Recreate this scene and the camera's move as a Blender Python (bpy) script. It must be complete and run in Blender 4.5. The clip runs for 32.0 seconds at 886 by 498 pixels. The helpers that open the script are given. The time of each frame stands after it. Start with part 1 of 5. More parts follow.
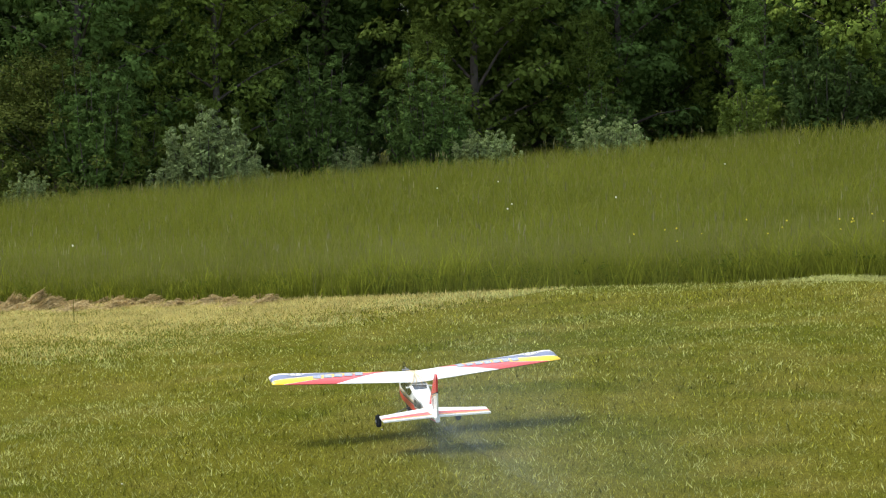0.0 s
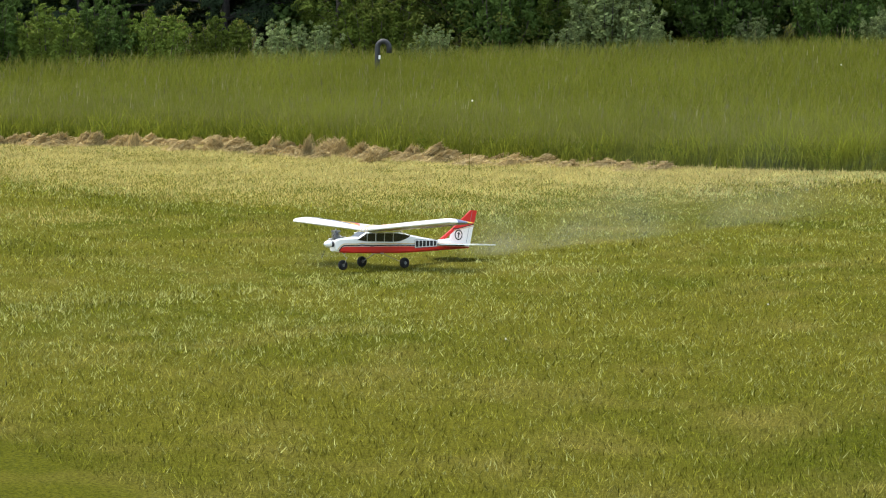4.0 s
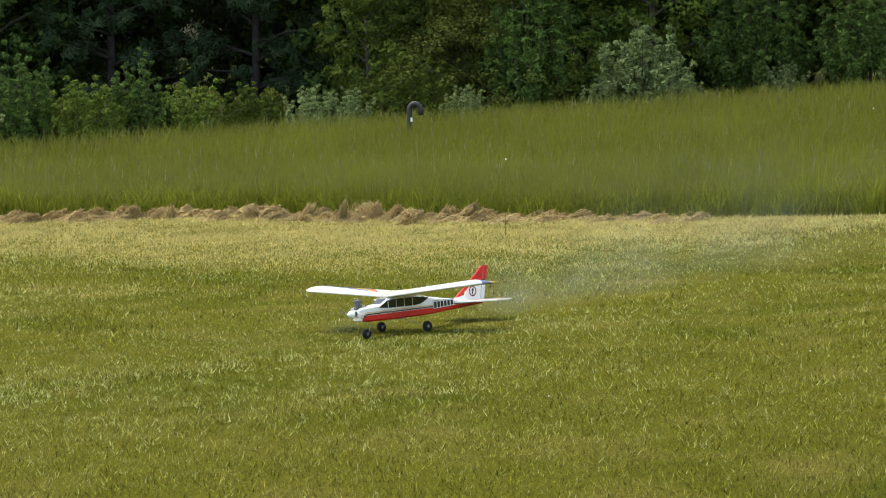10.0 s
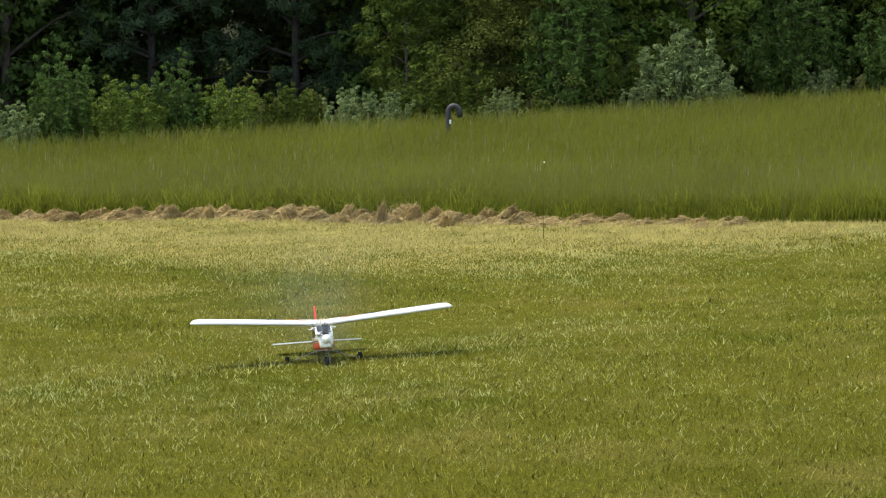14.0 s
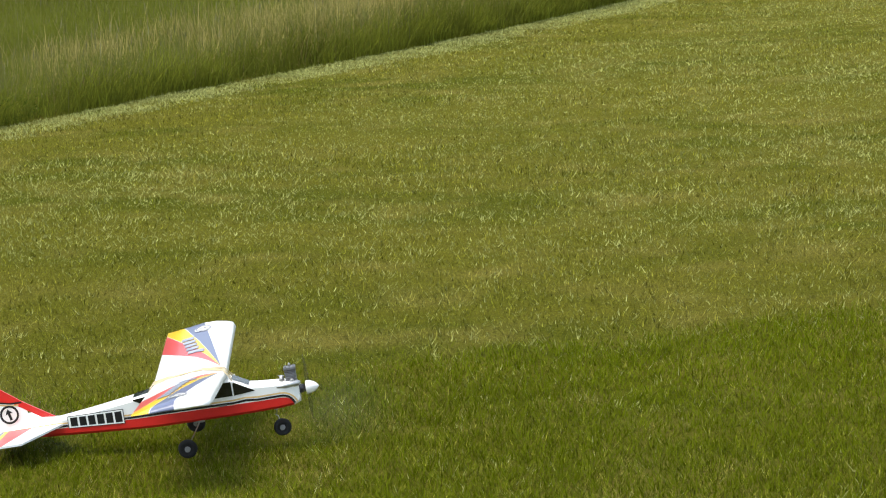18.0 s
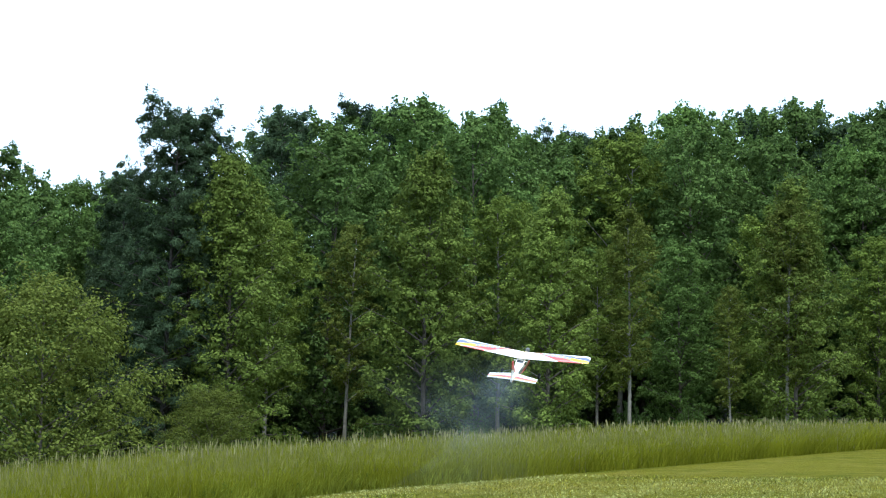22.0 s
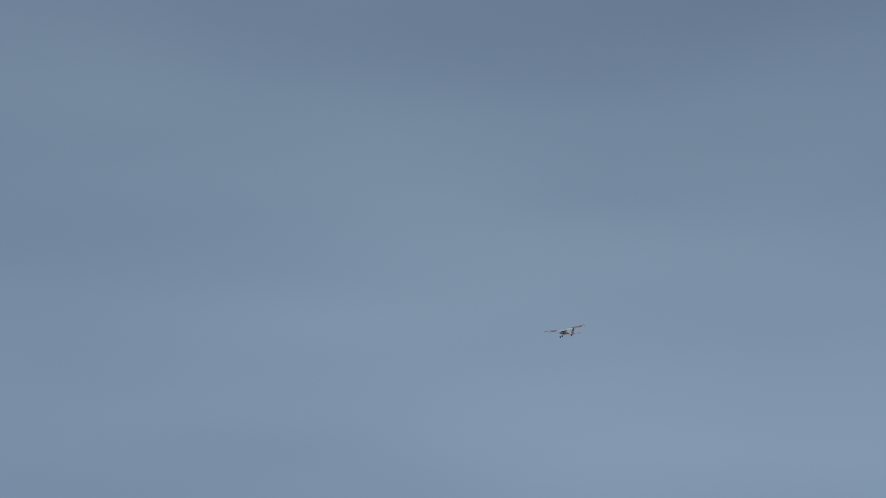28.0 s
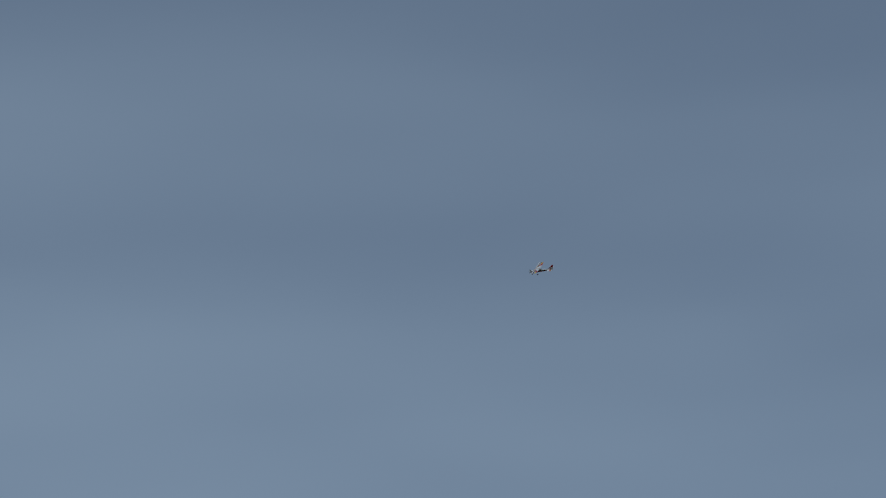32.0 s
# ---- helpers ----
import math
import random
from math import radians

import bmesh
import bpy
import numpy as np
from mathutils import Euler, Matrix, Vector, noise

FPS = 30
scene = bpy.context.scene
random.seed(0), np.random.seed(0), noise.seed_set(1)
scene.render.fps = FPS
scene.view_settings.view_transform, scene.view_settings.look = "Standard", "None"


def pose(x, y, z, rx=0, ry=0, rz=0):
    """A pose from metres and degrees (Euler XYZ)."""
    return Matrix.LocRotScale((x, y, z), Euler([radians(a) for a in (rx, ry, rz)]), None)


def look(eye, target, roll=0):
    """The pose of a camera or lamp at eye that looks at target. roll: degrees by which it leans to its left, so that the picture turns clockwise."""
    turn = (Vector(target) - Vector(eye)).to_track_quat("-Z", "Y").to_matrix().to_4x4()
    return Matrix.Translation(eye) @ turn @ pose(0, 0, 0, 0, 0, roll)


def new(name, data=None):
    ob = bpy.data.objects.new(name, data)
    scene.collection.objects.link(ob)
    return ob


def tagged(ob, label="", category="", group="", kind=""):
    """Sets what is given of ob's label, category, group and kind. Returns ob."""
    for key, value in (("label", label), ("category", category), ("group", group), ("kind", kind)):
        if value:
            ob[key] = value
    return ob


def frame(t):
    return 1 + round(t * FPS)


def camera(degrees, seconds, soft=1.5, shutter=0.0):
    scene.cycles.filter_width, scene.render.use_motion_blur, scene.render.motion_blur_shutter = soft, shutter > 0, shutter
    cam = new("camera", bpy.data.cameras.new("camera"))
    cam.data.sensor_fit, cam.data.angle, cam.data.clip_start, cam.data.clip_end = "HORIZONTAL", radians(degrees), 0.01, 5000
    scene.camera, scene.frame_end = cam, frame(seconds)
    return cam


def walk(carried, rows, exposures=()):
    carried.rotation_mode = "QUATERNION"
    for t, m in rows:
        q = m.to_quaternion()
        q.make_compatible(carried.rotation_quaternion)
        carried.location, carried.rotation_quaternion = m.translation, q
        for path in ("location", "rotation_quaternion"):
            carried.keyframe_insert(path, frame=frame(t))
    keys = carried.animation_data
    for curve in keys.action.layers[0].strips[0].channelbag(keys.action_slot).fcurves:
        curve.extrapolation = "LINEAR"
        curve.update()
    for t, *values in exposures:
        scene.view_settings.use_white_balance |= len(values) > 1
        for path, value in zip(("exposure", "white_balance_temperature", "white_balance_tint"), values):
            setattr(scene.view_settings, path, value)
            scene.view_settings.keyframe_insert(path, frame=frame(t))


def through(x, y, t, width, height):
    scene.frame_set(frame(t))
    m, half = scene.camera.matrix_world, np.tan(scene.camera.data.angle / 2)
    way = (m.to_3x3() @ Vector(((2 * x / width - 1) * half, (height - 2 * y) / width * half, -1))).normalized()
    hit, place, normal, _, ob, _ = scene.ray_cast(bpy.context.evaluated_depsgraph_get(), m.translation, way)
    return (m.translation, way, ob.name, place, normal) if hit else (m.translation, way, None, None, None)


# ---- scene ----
EYE = (0.0, 0.0, 1.65)


def aim(yaw, pitch, lean):
    """A camera pose at the standing eye: yaw clockwise from north (y), pitch up, lean to the right."""
    y, p = radians(yaw), radians(pitch)
    way = Vector((math.sin(y) * math.cos(p), math.cos(y) * math.cos(p), math.sin(p)))
    return look(EYE, Vector(EYE) + way, -lean)


# seconds, yaw, pitch, lean of the hand-held camera
VIEW = [
    (0, -42.49, -4.26, 1.16), (0.5, -43.81, -3.35, 2.27), (1, -44.63, -3.00, 0.52), (1.5, -47.76, -2.39, -0.72), (2, -48.69, -3.33, -0.31),
    (2.5, -49.95, -3.42, -1.05), (3, -50.31, -4.05, -1.52), (3.5, -50.43, -4.97, -1.89), (4, -51.55, -7.40, -1.71), (4.5, -52.15, -7.60, -1.53),
    (6.5, -52.70, -6.58, -0.69), (7, -52.99, -6.67, -0.46), (7.5, -53.15, -6.92, -0.14), (8, -53.22, -6.86, -0.01), (8.5, -52.85, -6.72, -0.02),
    (9, -52.70, -6.59, 0.46), (9.5, -52.77, -6.21, 0.53), (10, -52.45, -6.02, 0.68), (10.5, -52.56, -6.32, 0.85), (11, -52.50, -7.20, 1.24),
    (11.5, -51.67, -6.76, 1.07), (12, -52.03, -6.20, 1.41), (12.5, -52.36, -5.80, 0.98), (13, -53.14, -5.83, 0.50), (13.5, -53.39, -5.93, 0.24),
    (15.5, -50.71, -6.23, 0.67), (16, -47.73, -6.06, 0.69), (16.5, -43.78, -6.27, 0.21), (17, -36.09, -7.34, -0.17), (17.2, -31.48, -7.36, -0.31),
    (17.3, -29.30, -7.30, -0.48), (17.5, -24.26, -7.31, 0.45), (17.7, -18.58, -7.29, 0.60), (18, -9.66, -7.15, 0.74), (18.2, -3.24, -6.52, 0.65),
    (18.3, -0.00, -6.13, -0.10), (18.5, 7.17, -5.18, -0.16), (18.7, 14.85, -3.92, -0.32), (18.8, 18.70, -3.57, -0.70), (19, 26.37, -2.28, -0.67),
    (19.2, 33.05, -0.28, -0.86), (19.3, 35.33, 0.73, -0.36), (19.5, 40.33, 1.30, 0.78), (19.7, 45.35, 1.16, 0.18), (19.8, 47.70, 1.10, 0.37),
    (20, 52.34, 2.40, -1.19), (20.2, 55.13, 4.10, -1.24), (20.5, 58.89, 5.79, -1.25), (21, 62.82, 6.69, -1.10), (21.5, 65.78, 8.81, -1.53),
    (22, 67.80, 10.07, -1.41), (22.5, 69.82, 11.02, -1.76), (23, 71.21, 12.20, -0.29), (23.5, 72.36, 13.05, 1.30), (24, 72.23, 13.84, 1.07),
    (24.5, 72.16, 15.14, 1.83), (25, 70.94, 16.40, 1.89), (25.5, 70.37, 17.86, 2.88), (26, 69.30, 19.40, 3.20), (26.5, 68.30, 20.60, 3.00),
    (28.5, 58.00, 23.30, 1.50), (29, 56.00, 23.80, 1.50), (30, 51.00, 24.60, 1.50), (31, 45.00, 25.20, 1.50), (32, 38.50, 25.80, 1.50),
]
# seconds, stops, kelvin, tint
EXPOSURE = [
    (0.0, 0.66, 6500, 10), (2.0, 0.8, 6500, 10), (4.0, 0.8, 6500, 10), (8.0, 0.64, 6500, 10), (13.0, 0.64, 6500, 10), (16.0, 0.56, 6500, 10), (18.0, 0.55, 6500, 10), (20.0, 0.55, 6500, 10), (21.0, 0.6, 6250, 9),
    (22.0, 0.80, 5650, 4), (23.0, 0.22, 5850, 4), (23.5, -0.25, 6350, 4), (24.0, -0.5, 6650, 4), (25.0, -1.15, 6100, 6), (26.0, -1.66, 5750, 6), (29.0, -1.76, 5550, 8), (31.0, -1.78, 5550, 8), (32.0, -2.0, 5500, 8),
]
cam = camera(20.2, 32.0, soft=1.12)
walk(cam, [(t, aim(a, b, c)) for t, a, b, c in VIEW], EXPOSURE)

# ---- light: hazy sun high behind the left shoulder ----
SUN_EL, SUN_AZ = 64.0, 238.0          # degrees; azimuth clockwise from north
world = bpy.data.worlds.new("sky")
scene.world = world
world.use_nodes = True
wn, wl = world.node_tree.nodes, world.node_tree.links
sky = wn.new("ShaderNodeTexSky")
sky.sky_type = "NISHITA"
sky.sun_disc = False
sky.sun_elevation, sky.sun_rotation = radians(SUN_EL), radians(SUN_AZ)
sky.air_density, sky.dust_density, sky.ozone_density = 1.0, 2.2, 1.6
# thin cirrus veil over the whole dome
wc = wn.new("ShaderNodeTexCoord")
wm = wn.new("ShaderNodeMapping")
wm.inputs["Scale"].default_value = (2.0, 2.6, 9.0)
wm.inputs["Rotation"].default_value = (0.16, -0.22, 0.3)
wz = wn.new("ShaderNodeTexNoise")
wz.inputs["Scale"].default_value, wz.inputs["Detail"].default_value = 0.9, 2.5
wr = wn.new("ShaderNodeMapRange")
wr.inputs["From Min"].default_value, wr.inputs["From Max"].default_value = 0.35, 0.75
wr.inputs["To Min"].default_value, wr.inputs["To Max"].default_value = 0.27, 0.46
wx = wn.new("ShaderNodeMix")
wx.data_type = "RGBA"
wx.inputs["B"].default_value = (11.8, 13.4, 14.1, 1)
wl.new(wc.outputs["Generated"], wm.inputs["Vector"])
wl.new(wm.outputs["Vector"], wz.inputs["Vector"])
wl.new(wz.outputs["Fac"], wr.inputs["Value"])
ws = wn.new("ShaderNodeSeparateXYZ")
wg = wn.new("ShaderNodeMapRange")
wg.inputs["From Min"].default_value, wg.inputs["From Max"].default_value = 0.20, 0.56
wg.inputs["To Min"].default_value, wg.inputs["To Max"].default_value = 1.2, 0.66
wk = wn.new("ShaderNodeMath")
wk.operation = "MULTIPLY"
wl.new(wc.outputs["Generated"], ws.inputs[0])
wl.new(ws.outputs["Z"], wg.inputs["Value"])
wl.new(wr.outputs["Result"], wk.inputs[0])
wl.new(wg.outputs["Result"], wk.inputs[1])
wl.new(wk.outputs[0], wx.inputs["Factor"])
wl.new(sky.outputs["Color"], wx.inputs["A"])
wl.new(wx.outputs["Result"], wn["Background"].inputs["Color"])
wn["Background"].inputs["Strength"].default_value = 0.15

sun = new("sun", bpy.data.lights.new("sun", "SUN"))
sun.data.energy, sun.data.angle, sun.data.color = 2.6, radians(28.0), (1.0, 0.94, 0.84)
sa, se = radians(SUN_AZ), radians(SUN_EL)
to_sun = Vector((math.sin(sa) * math.cos(se), math.cos(sa) * math.cos(se), math.sin(se)))
sun.matrix_world = look(to_sun * 50, (0, 0, 0))


# ---- materials ----
def material(name, colour, rough=0.6, metal=0.0, dark=0.85, scale=30.0, bump=0.0, big=0.0, island=0.0, per_object=0.0, gloss=0.4):
    """Principled paint with grain at two scales; island and per_object vary the value piece by piece."""
    m = bpy.data.materials.new(name)
    m.use_nodes = True
    n, l = m.node_tree.nodes, m.node_tree.links
    b = n["Principled BSDF"]
    b.inputs["Roughness"].default_value, b.inputs["Metallic"].default_value = rough, metal
    b.inputs["Specular IOR Level"].default_value = gloss
    tc = n.new("ShaderNodeTexCoord")
    nz = n.new("ShaderNodeTexNoise")
    nz.inputs["Scale"].default_value, nz.inputs["Detail"].default_value = scale, 4.0
    l.new(tc.outputs["Object"], nz.inputs["Vector"])
    mr = n.new("ShaderNodeMapRange")
    mr.inputs["From Min"].default_value, mr.inputs["From Max"].default_value = 0.3, 0.7
    mr.inputs["To Min"].default_value, mr.inputs["To Max"].default_value = dark, 2 - dark
    l.new(nz.outputs["Fac"], mr.inputs["Value"])
    value = mr.outputs["Result"]

    def times(a, c):
        k = n.new("ShaderNodeMath")
        k.operation = "MULTIPLY"
        l.new(a, k.inputs[0])
        l.new(c, k.inputs[1])
        return k.outputs[0]

    def spread(socket, amount):
        k = n.new("ShaderNodeMapRange")
        k.inputs["To Min"].default_value, k.inputs["To Max"].default_value = 1 - amount, 1 + amount
        l.new(socket, k.inputs["Value"])
        return k.outputs["Result"]

    if big:
        nb = n.new("ShaderNodeTexNoise")
        nb.inputs["Scale"].default_value = scale * 0.06
        l.new(tc.outputs["Object"], nb.inputs["Vector"])
        value = times(value, spread(nb.outputs["Fac"], big))
    if island:
        value = times(value, spread(n.new("ShaderNodeNewGeometry").outputs["Random Per Island"], island))
    if per_object:
        value = times(value, spread(n.new("ShaderNodeObjectInfo").outputs["Random"], per_object))
    vm = n.new("ShaderNodeVectorMath")
    vm.operation = "SCALE"
    vm.inputs[0].default_value = colour
    l.new(value, vm.inputs["Scale"])
    l.new(vm.outputs["Vector"], b.inputs["Base Color"])
    if bump:
        bp = n.new("ShaderNodeBump")
        bp.inputs["Strength"].default_value, bp.inputs["Distance"].default_value = bump, 0.01
        l.new(nz.outputs["Fac"], bp.inputs["Height"])
        l.new(bp.outputs["Normal"], b.inputs["Normal"])
    return m


def leafy(name, colour, through=0.32, island=0.27, per_object=0.27, rough=0.6, patch=0.0):
    """Leaves and blades: a diffuse face with some light coming through."""
    m = material(name, colour, rough, dark=0.8, scale=2.5 if not patch else 0.35, island=island, per_object=per_object, gloss=0.04)
    n, l = m.node_tree.nodes, m.node_tree.links
    b = n["Principled BSDF"]
    tr = n.new("ShaderNodeBsdfTranslucent")
    mx = n.new("ShaderNodeMixShader")
    mx.inputs["Fac"].default_value = through
    src = b.inputs["Base Color"].links[0].from_socket
    l.new(src, tr.inputs["Color"])
    l.new(b.outputs[0], mx.inputs[1])
    l.new(tr.outputs[0], mx.inputs[2])
    l.new(mx.outputs[0], n["Material Output"].inputs["Surface"])
    return m


M_WHITE = material("white covering film", (0.86, 0.86, 0.83), 0.28, dark=0.97, scale=9, big=0.03, gloss=0.5)
M_RED = material("red covering film", (0.62, 0.022, 0.018), 0.28, dark=0.95, scale=9, gloss=0.5)
M_GOLD = material("gold trim line", (0.70, 0.48, 0.20), 0.35)
M_BLACK = material("black trim film", (0.012, 0.012, 0.013), 0.3)
M_GLASS = material("dark tinted cabin window film", (0.015, 0.014, 0.013), 0.16, gloss=0.6)
M_YELLOW = material("yellow film", (0.80, 0.50, 0.03), 0.3)
M_BLUE = material("slate blue film", (0.13, 0.16, 0.28), 0.3)
M_PINK = material("rose red film", (0.62, 0.10, 0.10), 0.3)
M_BLUEGREY = material("blue-grey film", (0.30, 0.33, 0.40), 0.4)
M_GREY = material("grey film", (0.28, 0.28, 0.31), 0.4)
M_RUBBER = material("black tyre rubber", (0.012, 0.012, 0.012), 0.95, bump=0.2, scale=60)
M_HUB = material("grey nylon wheel hub", (0.20, 0.20, 0.20), 0.6)
M_STEEL = material("bare spring steel wire", (0.35, 0.34, 0.33), 0.35, 0.9)
M_ALLOY = material("cast alloy engine", (0.20, 0.20, 0.21), 0.45, 0.6, dark=0.7, scale=80)
M_ENGINE = material("dark oily crankcase", (0.05, 0.05, 0.055), 0.4, 0.5, dark=0.7, scale=60)
M_PROP = material("dark composite propeller", (0.04, 0.04, 0.045), 0.4)
n_, l_ = M_PROP.node_tree.nodes, M_PROP.node_tree.links
n_.new("ShaderNodeMixShader").inputs["Fac"].default_value = 0.80
l_.new(n_["Principled BSDF"].outputs[0], n_["Mix Shader"].inputs[1])
l_.new(n_.new("ShaderNodeBsdfTransparent").outputs[0], n_["Mix Shader"].inputs[2])
l_.new(n_["Mix Shader"].outputs[0], n_["Material Output"].inputs["Surface"])
M_BARK = material("grey brown bark", (0.07, 0.058, 0.046), 0.9, dark=0.6, scale=9, bump=0.6, per_object=0.3)
M_PINEBARK = material("dark pine bark", (0.035, 0.030, 0.026), 0.9, dark=0.6, scale=9, bump=0.6)
M_PALE = material("pale birch bark", (0.15, 0.14, 0.115), 0.85, dark=0.7, scale=7, bump=0.4)
M_BIRCH = material("white birch bark", (0.42, 0.41, 0.36), 0.8, dark=0.7, scale=8, bump=0.3)
M_LEAF = leafy("oak leaves", (0.090, 0.146, 0.034))
M_LEAF2 = leafy("maple leaves", (0.126, 0.173, 0.030))
M_LEAF3 = leafy("deep green leaves", (0.074, 0.118, 0.030))
M_LEAF4 = leafy("olive yellow oak leaves", (0.090, 0.111, 0.021))
M_LEAF5 = leafy("yellow-green maple leaves", (0.118, 0.160, 0.031))
M_OLIVE = leafy("silvery olive leaves", (0.195, 0.245, 0.095), 0.3, 0.3)
M_PINE = leafy("pine needles", (0.046, 0.072, 0.034), 0.15)
M_BLADE = leafy("tall meadow grass blades", (0.146, 0.162, 0.021), 0.50, 0.06, 0.0, patch=1)
M_HILL = leafy("hillside meadow grass blades", (0.164, 0.174, 0.010), 0.50, 0.07, 0.0, patch=1)
M_WISP = leafy("strewn hay wisps", (0.48, 0.395, 0.135), 0.3, 0.12, 0.0)
M_WEED = leafy("low weed leaves", (0.098, 0.130, 0.014), 0.35, 0.3, 0.0)
M_FRESH = leafy("fresh grass at the meadow's edge", (0.205, 0.228, 0.026), 0.5, 0.28, 0.0)
M_TAN = leafy("dry tan plume grass", (0.36, 0.30, 0.10), 0.3, 0.3, 0.0)
M_CLOVER = leafy("lush clover blades", (0.112, 0.138, 0.003), 0.35, 0.25, 0.0, patch=1)
M_PLUME = leafy("brownish grass plumes", (0.172, 0.172, 0.048), 0.45, 0.06, 0.0)
M_HEAD = leafy("dry grass seed heads", (0.20, 0.19, 0.085), 0.3, 0.35, 0.0)
M_STRAW = leafy("dry cut hay", (0.47, 0.365, 0.18), 0.25, 0.35, 0.0)
M_PIPE = material("weathered black vent pipe", (0.035, 0.035, 0.035), 0.55, scale=14)
M_TRAILER = material("white trailer side sheet", (0.66, 0.68, 0.68), 0.4, dark=0.9, scale=4, big=0.1)
M_ALU = material("aluminium edge rail", (0.5, 0.5, 0.5), 0.35, 0.8)
M_PETAL = material("white seed clock", (0.75, 0.74, 0.66), 0.8)
M_BUTTER = material("yellow petals", (0.72, 0.58, 0.03), 0.6)


def ground_material(name, near, far, dry, island=0.0):
    """Mown turf: blotches of straw, clover and bare thatch over fine blade grain."""
    m = bpy.data.materials.new(name)
    m.use_nodes = True
    n, l = m.node_tree.nodes, m.node_tree.links
    b = n["Principled BSDF"]
    b.inputs["Roughness"].default_value = 0.85
    b.inputs["Specular IOR Level"].default_value = 0.02
    tc = n.new("ShaderNodeTexCoord")

    def noisy(scale, detail, lo, hi):
        z = n.new("ShaderNodeTexNoise")
        z.inputs["Scale"].default_value, z.inputs["Detail"].default_value = scale, detail
        l.new(tc.outputs["Object"], z.inputs["Vector"])
        r = n.new("ShaderNodeMapRange")
        r.inputs["From Min"].default_value, r.inputs["From Max"].default_value = lo, hi
        l.new(z.outputs["Fac"], r.inputs["Value"])
        return r.outputs["Result"], z

    def blend(fac, a, c):
        k = n.new("ShaderNodeMix")
        k.data_type = "RGBA"
        l.new(fac, k.inputs["Factor"])
        for s, v in (("A", a), ("B", c)):
            if isinstance(v, tuple):
                k.inputs[s].default_value = (*v, 1)
            else:
                l.new(v, k.inputs[s])
        return k.outputs["Result"]

    f1, _ = noisy(0.30, 3, 0.40, 0.62)
    f2, _ = noisy(1.6, 4, 0.46, 0.72)
    f3, z3 = noisy(70, 5, 0.32, 0.68)
    z3.inputs["Roughness"].default_value = 0.75
    f4, z4 = noisy(1.0, 3, 0.45, 0.68)
    mp = n.new("ShaderNodeMapping")
    mp.inputs["Scale"].default_value = (0.12, 1.5, 1.0)      # mowing streaks along the runway
    l.new(tc.outputs["Object"], mp.inputs["Vector"])
    l.new(mp.outputs["Vector"], z4.inputs["Vector"])
    c = blend(f1, near, far)
    c = blend(f2, c, dry)
    c = blend(f4, c, far)
    d = n.new("ShaderNodeVectorMath")
    d.operation = "SCALE"
    r = n.new("ShaderNodeMapRange")
    r.inputs["To Min"].default_value, r.inputs["To Max"].default_value = 0.30, 1.45
    l.new(f3, r.inputs["Value"])
    l.new(c, d.inputs[0])
    level = r.outputs["Result"]
    if island:
        k = n.new("ShaderNodeMapRange")
        k.inputs["To Min"].default_value, k.inputs["To Max"].default_value = 1 - island, 1 + island
        l.new(n.new("ShaderNodeNewGeometry").outputs["Random Per Island"], k.inputs["Value"])
        tuft, _ = noisy(26.0, 2, 0.36, 0.64)
        kt = n.new("ShaderNodeMapRange")
        kt.inputs["To Min"].default_value, kt.inputs["To Max"].default_value = 0.45, 1.48
        l.new(tuft, kt.inputs["Value"])
        km = n.new("ShaderNodeMath")
        km.operation = "MULTIPLY"
        l.new(k.outputs["Result"], km.inputs[0])
        l.new(kt.outputs["Result"], km.inputs[1])
        level = km.outputs[0]
    l.new(level, d.inputs["Scale"])
    l.new(d.outputs["Vector"], b.inputs["Base Color"])
    bp = n.new("ShaderNodeBump")
    bp.inputs["Strength"].default_value, bp.inputs["Distance"].default_value = 0.8, 0.03
    l.new(z3.outputs["Fac"], bp.inputs["Height"])
    l.new(bp.outputs["Normal"], b.inputs["Normal"])
    return m


M_TURF = ground_material("mown turf", (0.086, 0.094, 0.006), (0.126, 0.120, 0.011), (0.168, 0.146, 0.025))
M_LAWN = ground_material("mown grass blades", (0.142, 0.158, 0.014), (0.208, 0.198, 0.026), (0.275, 0.240, 0.060), 0.55)
# pale cut grass; also paints blade glints and grazing sheen into the turf
M_FLECK = leafy("pale cut grass and painted sheen", (0.35, 0.365, 0.125), 0.3, 0.30, 0.0)
M_SOD = ground_material("meadow floor", (0.082, 0.096, 0.008), (0.102, 0.110, 0.010), (0.120, 0.118, 0.014))
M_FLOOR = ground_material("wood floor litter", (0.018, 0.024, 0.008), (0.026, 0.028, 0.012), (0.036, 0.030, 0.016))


# ---- the lie of the land ----
RUN_X = [-140, -60, -25, -13.3, -12.3, -11.3, -10.1, -8.8, -7.1, -4.9, -2.3, -0.7, 0.6, 4.1, 8, 11.5, 15.3, 19.1, 25, 60, 120]
RUN_Z = [-4.5, -2.9, -1.25, -0.67, -0.57, -0.52, -0.42, -0.35, -0.31, -0.23, -0.20, -0.14, -0.07, 0.27, 0.75, 1.31, 1.98, 2.6, 3.5, 7.6, 13.5]
DIP_X, DIP_Z = [-12, -8, -5, -2.3, 0.6, 4, 19, 26], [0, 0.025, 0.05, 0.08, 0.055, 0.03, 0.03, 0]
